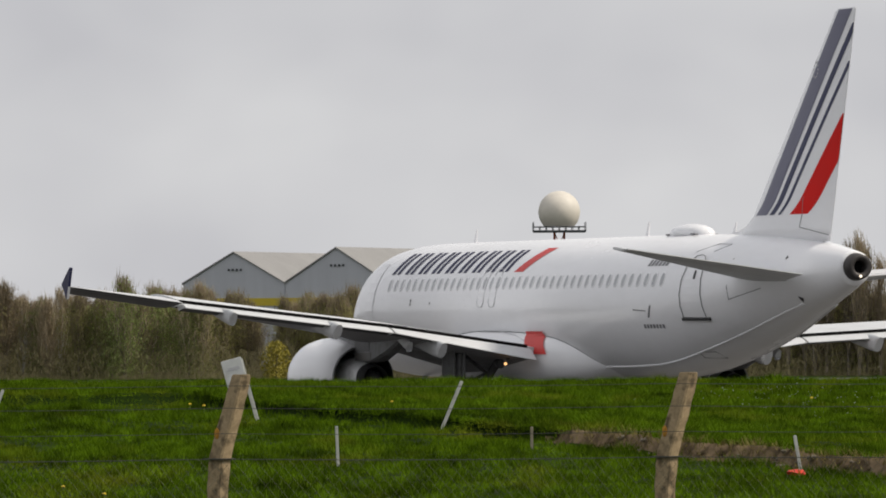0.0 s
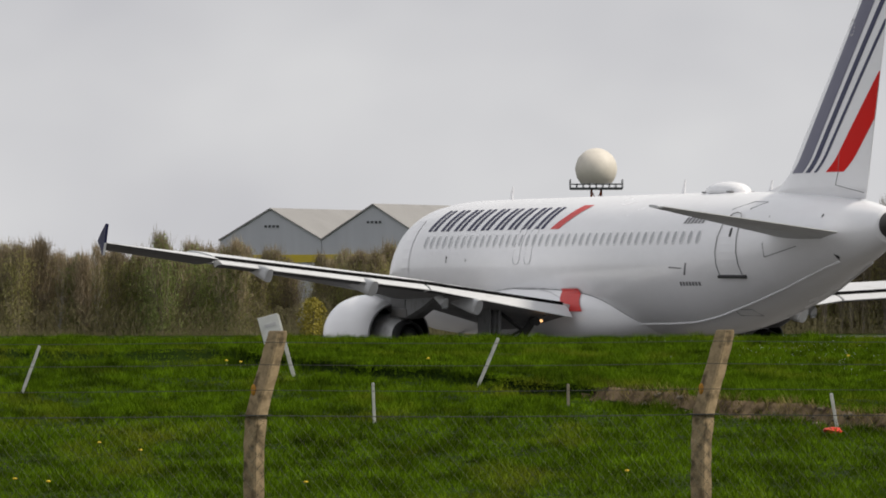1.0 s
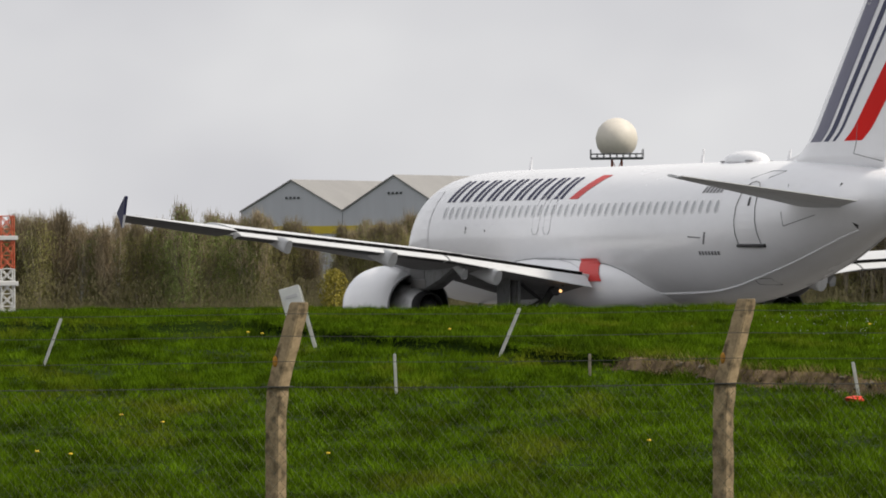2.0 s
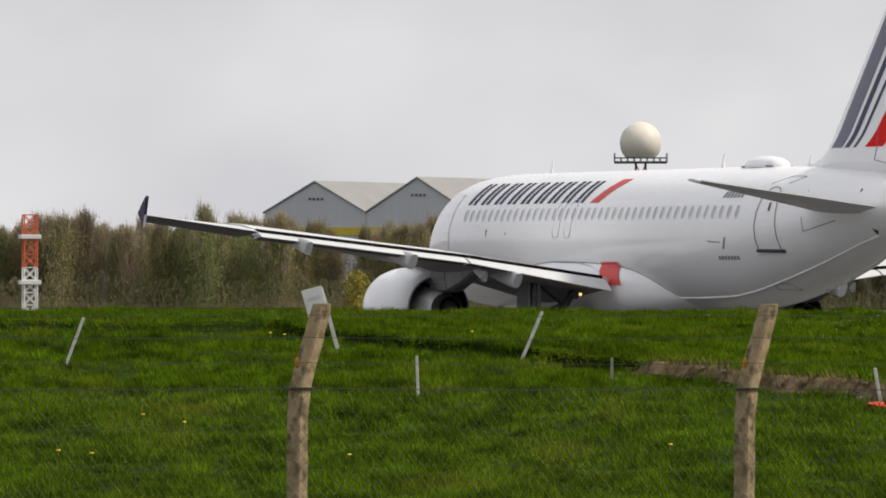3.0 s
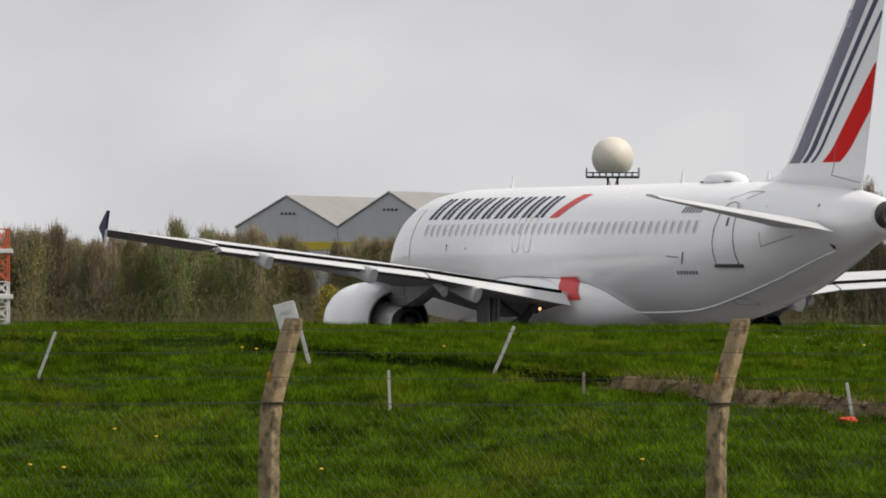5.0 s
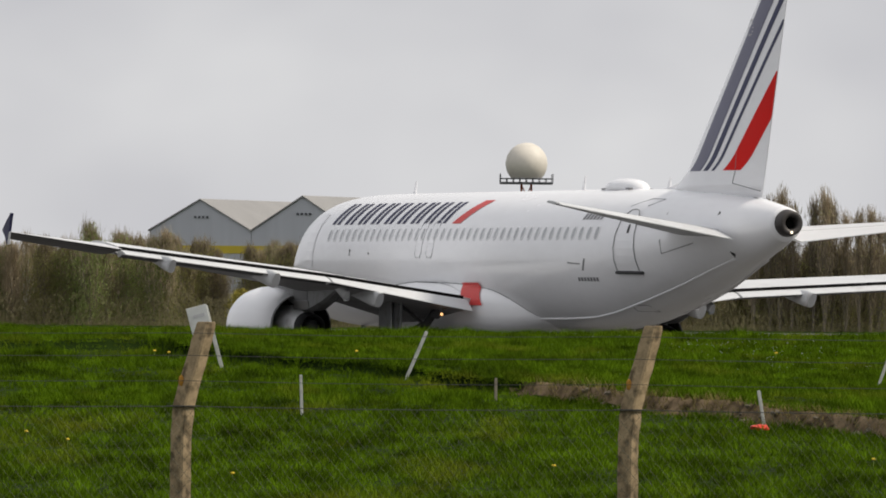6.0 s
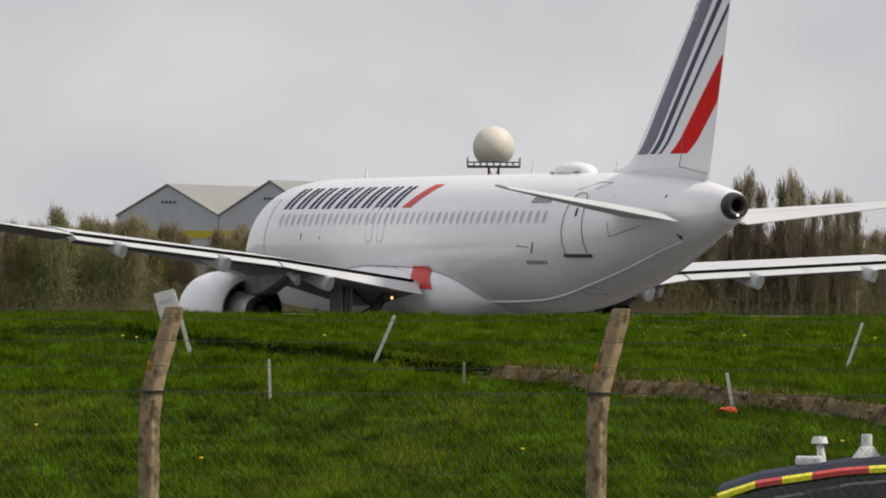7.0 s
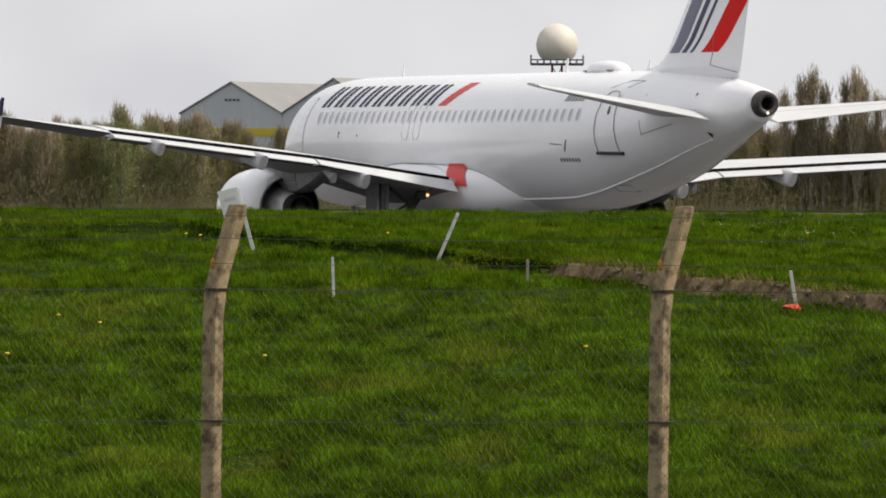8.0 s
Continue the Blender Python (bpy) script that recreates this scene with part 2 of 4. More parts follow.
def loft(rings, closed=True, caps=True):
    bm = bmesh.new()
    vs = [[bm.verts.new(p) for p in ring] for ring in rings]
    n = len(vs[0])
    for a, b in zip(vs, vs[1:]):
        for i in range(n if closed else n - 1):
            j = (i + 1) % n
            bm.faces.new((a[i], a[j], b[j], b[i]))
    if caps and closed:
        bm.faces.new(vs[0])
        bm.faces.new(vs[-1][::-1])
    bmesh.ops.recalc_face_normals(bm, faces=bm.faces)
    return bm


def lathe(profile, y, z, n=40):
    """A turned shape about an axis along the fuselage; profile rows of (X aft, radius)."""
    return loft([[(-X, y + r * math.cos(2 * math.pi * k / n), z + r * math.sin(2 * math.pi * k / n)) for k in range(n)] for X, r in profile], caps=False)


def sheet(grid):
    bm = bmesh.new()
    vs = [[bm.verts.new(p) for p in row] for row in grid]
    for a, b in zip(vs, vs[1:]):
        for i in range(len(a) - 1):
            bm.faces.new((a[i], a[i + 1], b[i + 1], b[i]))
    return bm


def thing(name, label, category, group="", m=None):
    e = tagged(new(name), label, category, group)
    if m is not None:
        e.matrix_basis = m
    return e


# ---------------- ground ----------------
def edge_y(x):
    return min(118.0, max(94.0, 111.0 - 2.1 * x + 0.8 * noise.noise((x * 0.35, 3.1, 0)) + 0.35 * noise.noise((x * 1.3, 7.1, 0))))


def low_z(y):
    return -0.35 + max(0.0, min(y, 140) - 62.0) * 0.0384


def ground_z(x, y):
    if y < 172:
        y -= min(8.0, 0.105 * max(0.0, -9.0 - x))
    if y < 62:
        z = -0.35
    elif y < 145:
        e = edge_y(x)
        h = 0.19 + 0.05 * min(1.0, max(0.0, (x - 1.5) / 3.0))
        top = low_z(e) + h
        if y < e - 0.35:
            z = low_z(y)
        elif y < e:
            z = low_z(e - 0.35) + (top - low_z(e - 0.35)) * (y - e + 0.35) / 0.35
        else:
            z = top + (1.94 - top) * (y - e) / (145 - e)
    elif y < 172:
        k = (y - 145) / 27
        z = 1.94 * (1 - k * k * (3 - 2 * k))
    else:
        return 0.0
    if y > 62.5:
        k = min(1.0, (y - 62.5) / 4) * min(1.0, max(0.0, (172 - y) / 20))
        z += k * (0.05 * noise.noise((x * 0.5, y * 0.22, 0)) + 0.03 * noise.noise((x * 1.6, y * 0.8, 5)))
    return z


def axis(*spans):
    out = []
    for a, b, step in spans:
        out += list(np.arange(a, b, step))
    return out + [spans[-1][1]]


gx = axis((-3000, -200, 400), (-200, -20, 20), (-20, -10, 2), (-10, 12, 0.16), (12, 22, 2), (22, 200, 20), (200, 3000, 400))


def row_y(x, kind, v):
    """Rows of the ground run along the bank's step, so that its edge stays clean."""
    if kind == 0:
        return v
    e = edge_y(x)
    if kind == 1:
        return 62 + (e - 1.2 - 62) * v
    if kind == 2:
        return e + v
    return e + 1.2 + (146 - e - 1.2) * v


rows_of = [(0, v) for v in axis((-400, 40, 40), (40, 61, 4))] + [(1, k / 46) for k in range(47)] + [(2, -1.1 + 0.1 * k) for k in range(23)]
rows_of += [(3, k / 34) for k in range(35)] + [(0, v) for v in axis((148, 174, 2), (174, 300, 21), (300, 4500, 350))]
verts = []
for kind, v in rows_of:
    for x in gx:
        y = row_y(x, kind, v)
        hollow = (0.10 + 0.22 * (0.5 + noise.noise((x * 0.6, 2.2, 0)))) * math.sin(math.pi * -v / 0.4) if kind == 2 and -0.4 < v < -0.02 and -2.8 < x < 2.6 else 0.0
        verts.append((x, y + hollow, ground_z(x, y)))
nx = len(gx)
faces = [(j * nx + i, j * nx + i + 1, (j + 1) * nx + i + 1, (j + 1) * nx + i) for j in range(len(rows_of) - 1) for i in range(nx - 1)]
ground = from_lists("ground", verts, faces, M_grassbase)
ground.data.materials.append(M_soil)
for f in ground.data.polygons:
    c = f.center
    below = edge_y(c.x) + 0.02 - c.y
    if 2.4 < c.x < 12 and 0.0 < below < 0.42 + 0.35 * noise.noise((c.x * 1.1, c.y * 0.3, 2)):
        f.material_index = 1
ground.data.shade_smooth()
tagged(ground, "grassy airfield ground rising in a low bank with an eroded earth step", "ground", kind="structure")

tagged(obj("taxiway", box((0, 323, 0.0), (900, 294, 0.02)), M_asphalt), "flat grey asphalt taxiway and apron", "taxiway", kind="structure")
tagged(obj("road", box((0, 55.6, -0.345), (170, 5.0, 0.02), pose(0, 0, 0, 0, 0, -6)), M_road), "narrow dark asphalt perimeter road inside the fence", "road", kind="structure")

# grass blades over the slope that the camera sees
rng = np.random.default_rng(7)


def blades(name, spots, height, width, mat, label, per=4):
    """Bent two-piece blades in tufts; taller clumps and worn hollows alternate over the ground."""
    base, hs = [], []
    for x, y in spots:
        n1, n2 = noise.noise((x * 1.1, y * 0.42, 9)), noise.noise((x * 3.4, y * 1.5, 4))
        hs.append(height * max(0.28, 0.66 + 0.70 * n1 + 0.70 * n2))
        base.append((x, y, ground_z(x, y) - 0.01))
    g = np.random.default_rng(len(spots))
    p = np.repeat(np.array(base), per, axis=0)
    n = len(p)
    h = np.repeat(np.array(hs), per) * g.uniform(0.5, 1.35, n)
    p[:, 0] += g.normal(0, 0.05, n)
    p[:, 1] += g.normal(0, 0.07, n)
    a = g.uniform(0, 6.283, n)
    side = np.stack([np.cos(a) * width, np.sin(a) * width, np.zeros(n)], 1)
    bend = np.stack([g.uniform(-0.8, 0.8, n) * h, g.uniform(-0.6, 0.6, n) * h, h], 1)
    vs = np.stack([p - side, p + side, p + bend], 1).reshape(-1, 3)
    me = bpy.data.meshes.new(name)
    me.vertices.add(3 * n)
    me.vertices.foreach_set("co", vs.ravel())
    me.loops.add(3 * n)
    me.loops.foreach_set("vertex_index", np.arange(3 * n, dtype=np.int32))
    me.polygons.add(n)
    me.polygons.foreach_set("loop_start", np.arange(0, 3 * n, 3, dtype=np.int32))
    me.update(calc_edges=True)
    me.materials.append(mat)
    return tagged(new(name, me), label, "grass", kind="stuff")


def bare(x, y):
    return -4 < x < 12 and 0.0 < edge_y(x) - y < (0.40 + 0.35 * noise.noise((x * 1.1, y * 0.3, 2)) if x > 2.6 else 0.06 + 0.14 * noise.noise((x * 0.8, 5, 2)))


spots = []
for _ in range(150000):
    y = 66 + 82 * random.random() ** 1.15
    x = random.uniform(-0.088, 0.100) * y
    if not bare(x, y):
        spots.append((x, y))
blades("grass", spots, 0.125, 0.009, M_grass, "lush green spring grass covering the bank", 6)
spots = [(x, edge_y(x) + random.gauss(0.05, 0.2)) for x in rng.uniform(2.7, 10.5, 1100)]
spots += [(x, edge_y(x) - 0.5 + random.gauss(0, 0.2)) for x in rng.uniform(2.5, 10.5, 500)]
blades("step_grass", [(x, edge_y(x) - random.uniform(-0.15, 0.10)) for x in rng.uniform(-9.5, 2.7, 2600)], 0.07, 0.008, M_grass, "darker grass hanging over the step of the bank")
blades("dry_grass", spots, 0.11, 0.007, M_grass_dry, "dry straw-coloured grass along the eroded earth step", 3)

# ---------------- airliner ----------------
plane = thing("airliner", "white twin-engine jet airliner with striped tail fin, flaps out, taxiing", "airplane")


def V(X, Y, Z):
    return (-X, Y, Z)


def smooth_curve(rows, width=0.9):
    xs = np.arange(-2, 40.01, 0.05)
    v = np.interp(xs, [r[0] for r in rows], [r[1] for r in rows])
    k = int(width / 0.05) | 1
    v2 = np.convolve(np.pad(v, k // 2, mode="edge"), np.ones(k) / k, mode="valid")
    w = np.clip((xs - 0.2) / 1.5, 0, 1)
    return xs, v * (1 - w) + v2 * w


F_top = smooth_curve([(0, 3.2), (0.15, 3.42), (0.5, 3.72), (1.0, 4.02), (1.7, 4.4), (2.5, 5.0), (3.2, 5.36), (4.2, 5.6), (6, 5.74), (8, 5.77), (26, 5.77), (30, 5.72), (33, 5.6), (35.5, 5.42), (36.8, 5.24), (37.6, 5.10)])
F_bot = smooth_curve([(0, 3.1), (0.15, 2.88), (0.5, 2.6), (1.0, 2.33), (2.0, 2.0), (3.5, 1.76), (5, 1.67), (6.5, 1.64), (22, 1.64), (24.5, 1.66), (26.5, 1.72), (28, 1.90), (30, 2.29), (32, 2.75), (34, 3.32), (35.5, 3.72), (36.8, 4.06), (37.6, 4.38)])
F_wid = smooth_curve([(0, 0.05), (0.15, 0.28), (0.5, 0.58), (1.0, 0.88), (2.0, 1.3), (3.5, 1.74), (5, 1.92), (6.5, 1.975), (23.5, 1.975), (27, 1.90), (29.5, 1.76), (32, 1.48), (34, 1.13), (36, 0.68), (37.6, 0.37)])


def body(X):
    t, b, w = (float(np.interp(X, *c)) for c in (F_top, F_bot, F_wid))
    return (t + b) / 2, (t - b) / 2, w


def skin(X, Z, side=1, off=0.008):
    """A point just off the fuselage's side at that station and height."""
    zc, h, w = body(X)
    c = max(0.0, 1 - ((Z - zc) / h) ** 2)
    return V(X, side * (w * math.sqrt(c) + off), Z + (off * (Z - zc) / h))


def patch(corners, side=1, nu=6, nv=4, off=0.008):
    """A thin skin-hugging panel between four (X, Z) corners: low fore, low aft, high aft, high fore."""
    a, b, c, d = corners
    g = []
    for j in range(nv + 1):
        v = j / nv
        row = []
        for i in range(nu + 1):
            u = i / nu
            X = (a[0] * (1 - u) + b[0] * u) * (1 - v) + (d[0] * (1 - u) + c[0] * u) * v
            Z = (a[1] * (1 - u) + b[1] * u) * (1 - v) + (d[1] * (1 - u) + c[1] * u) * v
            row.append(skin(X, Z, side, off))
        g.append(row)
    return sheet(g)


stations = [0, 0.05, 0.15, 0.3, 0.5, 0.75, 1.0, 1.3, 1.7, 2.1, 2.5, 2.9, 3.3, 3.8, 4.4, 5, 5.7, 6.5] + list(np.arange(7.5, 23, 1.5)) + list(np.arange(23.2, 37.2, 0.45)) + [37.3]
rings = []
for X in stations:
    zc, h, w = body(X)
    rings.append([V(X, w * math.cos(a), zc + h * math.sin(a)) for a in np.linspace(0, 2 * math.pi, 64, endpoint=False)])
part("fuselage", loft(rings), M_white, plane, "white painted fuselage", True)

# tail cone outlet
cone = part("exhaust_cone", lathe([(37.15, 0.33), (37.24, 0.375), (37.31, 0.38), (37.6, 0.335), (37.63, 0.31), (37.61, 0.20), (37.57, 0.175), (37.34, 0.165)], 0, 4.73), M_burnt, plane, "dark burnt metal exhaust ring", True)
# Black disc near the rim stands in for the darkness deep in the outlet.
part("outlet", tube(V(37.30, 0, 4.73), V(37.35, 0, 4.73), 0.166, n=28), M_shade_black, cone, "black disc for the outlet's dark depth")
part("tail_light", lathe([(37.58, 0.04), (37.64, 0.035), (37.66, 0.0)], 0.0, 4.47, 12), M_tail_lamp, cone, "small lit white tail light")

# belly fairing
B_w = smooth_curve([(9.8, 0.5), (11.2, 1.75), (12.5, 2.06), (14, 2.14), (18, 2.14), (20, 2.04), (21.2, 1.75), (22.4, 1.2), (23.4, 0.6)], 0.8)
B_h = smooth_curve([(9.8, 0.3), (11.2, 0.95), (12.5, 1.18), (14, 1.25), (17, 1.2), (19, 1.08), (20.5, 0.92), (21.6, 0.70), (22.6, 0.45), (23.4, 0.25)], 0.8)


def fairing_y(X, Z, off=0.0):
    w, h = float(np.interp(X, *B_w)), float(np.interp(X, *B_h))
    return w * max(0.0, 1 - abs((Z - 2.2) / h) ** 2.6) ** (1 / 2.6) + off


rings = []
for X in np.arange(9.9, 23.3, 0.3):
    w, h = float(np.interp(X, *B_w)), float(np.interp(X, *B_h))
    ring = []
    for a in np.linspace(0, 2 * math.pi, 56, endpoint=False):
        c, s = math.cos(a), math.sin(a)
        ring.append(V(X, w * math.copysign(abs(c) ** (2 / 2.6), c), 2.2 + h * math.copysign(abs(s) ** (2 / 2.6), s)))
    rings.append(ring)
fairing = part("belly_fairing", loft(rings), M_white, plane, "bulged white wing-root fairing", True)
for side in (1, -1):
    g = []
    for v in np.linspace(0.02, 0.88, 10):
        Z = 2.30 + v * 0.78
        row = [X + 0.85 * (0.86 - v) for X in np.linspace(18.12, 19.40, 6)]
        g.append([V(X, side * (0.035 + max(fairing_y(X, Z), skin(X, Z)[1])), Z) for X in row])
    part("red_marking", sheet(g), M_coral, fairing, "square red painted marking")


def seam(pts, parent, mat, name="seam", r=0.018):
    bm = bmesh.new()
    for a, b in zip(pts, pts[1:]):
        add_tube(bm, a, b, r, n=5)
    return part(name, bm, mat, parent)


# cabin windows, doors, exits, markings
for side in (1, -1):
    for k in range(41):
        X = 6.72 + 0.533 * k
        pts = [(X + 0.115 * math.copysign(abs(math.cos(a)) ** 0.75, math.cos(a)), 4.43 + 0.175 * math.copysign(abs(math.sin(a)) ** 0.8, math.sin(a))) for a in np.linspace(0, 2 * math.pi, 16, endpoint=False)]
        bm = bmesh.new()
        bm.faces.new([bm.verts.new(skin(*p, side, 0.010)) for p in pts])
        win = part("cabin_window", bm, M_pane, plane)
        bm = bmesh.new()
        ring = [(p, (X + (p[0] - X) * 1.28, 4.43 + (p[1] - 4.43) * 1.22)) for p in pts]
        iv = [bm.verts.new(skin(*a, side, 0.016)) for a, b in ring]
        ov = [bm.verts.new(skin(*b, side, 0.006)) for a, b in ring]
        for i in range(16):
            bm.faces.new((iv[i], iv[(i + 1) % 16], ov[(i + 1) % 16], ov[i]))
        part("window_frame", bm, M_white, win)
    # rear door
    outline = [(29.45, 3.33), (29.36, 3.66), (29.32, 4.0), (29.33, 4.4), (29.38, 4.75), (29.47, 4.95), (29.64, 5.07), (29.88, 5.10), (30.13, 5.07), (30.30, 4.95), (30.40, 4.75), (30.47, 4.4), (30.52, 4.0), (30.57, 3.66), (30.62, 3.33)]
    door = part("cabin_door", patch([(29.5, 3.36), (30.58, 3.36), (30.35, 5.05), (29.45, 5.05)], side, 4, 8, 0.012), M_white, plane)
    seam([skin(*p, side, 0.022) for p in outline], door, M_line, "door_seam", 0.012)
    seam([skin(29.40 + 0.155 * i, 3.32, side, 0.03) for i in range(10)], door, M_dark, "door_sill", 0.055)
    part("door_window", patch([(30.0, 4.42), (30.13, 4.42), (30.10, 4.66), (29.99, 4.66)], side, 2, 2, 0.02), M_dark, door)
    # front door
    door = part("cabin_door", patch([(4.65, 3.36), (5.45, 3.36), (5.45, 5.1), (4.65, 5.1)], side, 4, 6, 0.012), M_white, plane)
    seam([skin(*p, side, 0.01) for p in ((4.65, 3.36), (4.65, 5.1), (5.45, 5.1), (5.45, 3.36), (4.65, 3.36))], door, M_seam_light, "door_seam", 0.006)
    # overwing exits
    for X in (14.35, 15.28):
        ex = part("emergency_exit", patch([(X, 3.75), (X + 0.5, 3.75), (X + 0.5, 4.78), (X, 4.78)], side, 3, 5, 0.005), M_white, plane)
        seam([skin(*p, side, 0.01) for p in ((X + 0.1, 3.72), (X, 3.85), (X, 4.3), (X, 4.72), (X + 0.12, 4.85), (X + 0.42, 4.85), (X + 0.52, 4.72), (X + 0.52, 4.3), (X + 0.52, 3.85), (X + 0.42, 3.72), (X + 0.1, 3.72))], ex, M_seam_light, "exit_seam", 0.008)
    # bars in place of the airline's name and a slanted red bar
    X0, n_cell = 6.42, 9
    for k in range(n_cell):
        a = X0 + 1.125 * k
        for du, wd in ((0.0, 0.27), (0.45, 0.25)):
            part("name_bar", patch([(a + du, 4.76), (a + du + wd, 4.76), (a + du + wd + 0.36, 5.42), (a + du + 0.36, 5.42)], side, 3, 6), M_navy, plane)
    part("slanted_red_bar", patch([(16.65, 4.75), (17.35, 4.75), (18.5, 5.46), (17.75, 5.46)], side, 4, 6), M_coral, plane)
    for k in range(6):
        part("registration_bar", patch([(26.62 + 0.24 * k, 4.82), (26.78 + 0.24 * k, 4.82), (26.84 + 0.24 * k, 5.0), (26.70 + 0.24 * k, 5.0)], side, 2, 2), M_line, plane)
    for k in range(7):
        part("marking_bar", patch([(26.9 + 0.19 * k, 3.06), (27.03 + 0.19 * k, 3.06), (27.03 + 0.19 * k, 3.17), (26.9 + 0.19 * k, 3.17)], side, 2, 2), M_line, plane)
    part("emblem_stroke", patch([(26.3, 3.56), (27.15, 3.53), (27.15, 3.56), (26.3, 3.60)], side, 3, 1), M_line, plane)
    part("emblem_stroke", patch([(27.25, 3.36), (27.36, 3.36), (27.5, 3.70), (27.4, 3.70)], side, 2, 3), M_line, plane)
    # small ports, hatches and panel lines
    for X, Z, s in ((8.75, 3.93, 0.07), (8.75, 3.82, 0.05), (10.4, 3.85, 0.05), (35.05, 3.86, 0.09), (34.6, 4.98, 0.06)):
        part("vent_port", patch([(X, Z - s), (X + 1.6 * s, Z), (X + 1.6 * s, Z + 0.3 * s), (X, Z + s)], side, 2, 2), M_dark, plane)
    seam([skin(*p, side, 0.006) for p in ((31.9, 5.0), (31.95, 4.2), (32.0, 3.85), (33.6, 4.15))], plane, M_line, "panel_line", 0.012)
    seam([skin(*p, side, 0.006) for p in ((29.3, 5.2), (30.2, 5.42), (31.0, 5.40), (30.4, 5.2))], plane, M_seam_light, "panel_line", 0.010)
    seam([skin(*p, side, 0.004) for p in ((28.9, 2.25), (29.6, 2.25), (29.7, 2.42), (29.0, 2.4), (28.9, 2.25))], plane, M_line, "hatch_seam", 0.012)
    # Raised white bead shaped to stand in for the highlight along the lower fuselage.
    bead_path = [Vector(skin(X, body(X)[0] - 0.84 * body(X)[1], side, 0.0)) for X in np.arange(21.5, 35.2, 0.45)]
    part("reflection_bead", loft([[q + Vector((0, 0.04 * math.cos(a), 0.04 * math.sin(a))) for a in np.linspace(0, 2 * math.pi, 8, endpoint=False)] for q in bead_path]), M_white, plane, "", True)
    rim = []
    for X in np.arange(11.4, 22.8, 0.2):
        zs = [Z for Z in np.arange(1.75, 3.45, 0.02) if fairing_y(X, Z) > skin(X, Z, 1, 0.0)[1] + 0.004]
        if zs:
            rim.append(V(X, side * (skin(X, zs[-1], 1, 0.0)[1] + 0.012), zs[-1] + 0.01))
    seam(rim, fairing, M_line, "fairing_seam", 0.013)
    seam([V(X, side * (0.014 + max(fairing_y(X, Z), skin(X, Z)[1])), Z) for X, Z in ((14.6, 3.02), (16.0, 3.0), (17.4, 2.88), (18.6, 2.66), (19.4, 2.42))], fairing, M_seam_light, "panel_line", 0.012)

# satellite dome and blade aerials on the roof
rings = []
for u in np.linspace(0.02, 0.98, 14):
    X = 24.75 + 2.5 * u
    h, w = 0.33 * (4 * u * (1 - u)) ** 0.33, 0.45 * (4 * u * (1 - u)) ** 0.4
    rings.append([V(X, w * math.cos(a), 5.74 + (h if math.sin(a) > 0 else 0.06) * math.sin(a)) for a in np.linspace(0, 2 * math.pi, 24, endpoint=False)])
dome = part("satellite_dome", loft(rings), M_white, plane, "low white satellite aerial dome", True)
part("dome_gasket", box(V(26.0, 0, 5.765), (2.1, 0.75, 0.04), bevel=0.015), M_line, dome)
for X, h in ((22.6, 0.42), (9.0, 0.40), (28.9, 0.30)):
    part("blade_aerial", loft([[V(X, -0.02, 5.72), V(X, 0.02, 5.72), V(X + 0.22, 0.02, 5.72), V(X + 0.22, -0.02, 5.72)], [V(X + 0.2, -0.01, 5.76 + h), V(X + 0.2, 0.01, 5.76 + h), V(X + 0.28, 0.01, 5.76 + h), V(X + 0.28, -0.01, 5.76 + h)]]), M_white, plane)


# ---- lifting surfaces ----
def half_t(u):
    return 5 * (0.2969 * math.sqrt(u) - 0.126 * u - 0.3516 * u * u + 0.2843 * u ** 3 - 0.1036 * u ** 4)


def section(le, te, t, u1=1.0, n=14, k_up=1.0, k_dn=1.0):
    """Closed profile between le and te (X, Z) at one span station, cut off at u1 of the chord."""
    us = [u1 * (1 - math.cos(math.pi * k / n)) / 2 for k in range(n + 1)]
    ch = te[0] - le[0]
    up = [(le[0] + ch * u, le[1] + (te[1] - le[1]) * u + ch * t * half_t(u) * k_up + 0.004) for u in us]
    dn = [(le[0] + ch * u, le[1] + (te[1] - le[1]) * u - ch * t * half_t(u) * k_dn - 0.004) for u in us]
    return up + dn[::-1]


def surface(rows, side, t=0.12, u1=1.0):
    """rows of (Y, leX, leZ, teX, teZ[, t])."""
    return loft([[V(X, side * r[0], Z) for X, Z in section((r[1], r[2]), (r[3], r[4]), r[5] if len(r) > 5 else t, u1)] for r in rows])


def shade_underside(ob):
    """Downward faces take the second material, whose darker colour holds underside shade."""
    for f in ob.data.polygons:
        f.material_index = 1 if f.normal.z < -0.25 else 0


def le(Y):
    """The leading edge, set so that the wing's crest stands a little above its rear edge."""
    X = 11.6 + (Y - 1.9) * 0.522 + max(0.0, Y - 16.5) * 1.9
    ex, ez = (wing_end(Y)[0] + 1.1, wing_end(Y)[1] - 0.14) if Y < 13.4 else tail_end(Y)
    crest = (wing_end(Y)[1] + 0.24 - 0.006 * Y) if Y < 13.4 else float(np.interp(Y, [13.4, 17], [3.735, 3.96]))
    t = float(np.interp(Y, [1, 2, 4, 6.5, 13.4, 17], [0.135, 0.135, 0.125, 0.115, 0.105, 0.105]))
    mid = crest - (ex - X) * t * 0.5 * 0.7
    return X, (mid - 0.3 * ez) / 0.7


def wing_end(Y):
    return float(np.interp(Y, [1, 2, 6.5, 13.4], [19.3, 19.3, 18.95, 19.95])), float(np.interp(Y, [1, 2, 6.5, 13.4], [2.475, 2.53, 3.07, 3.63]))


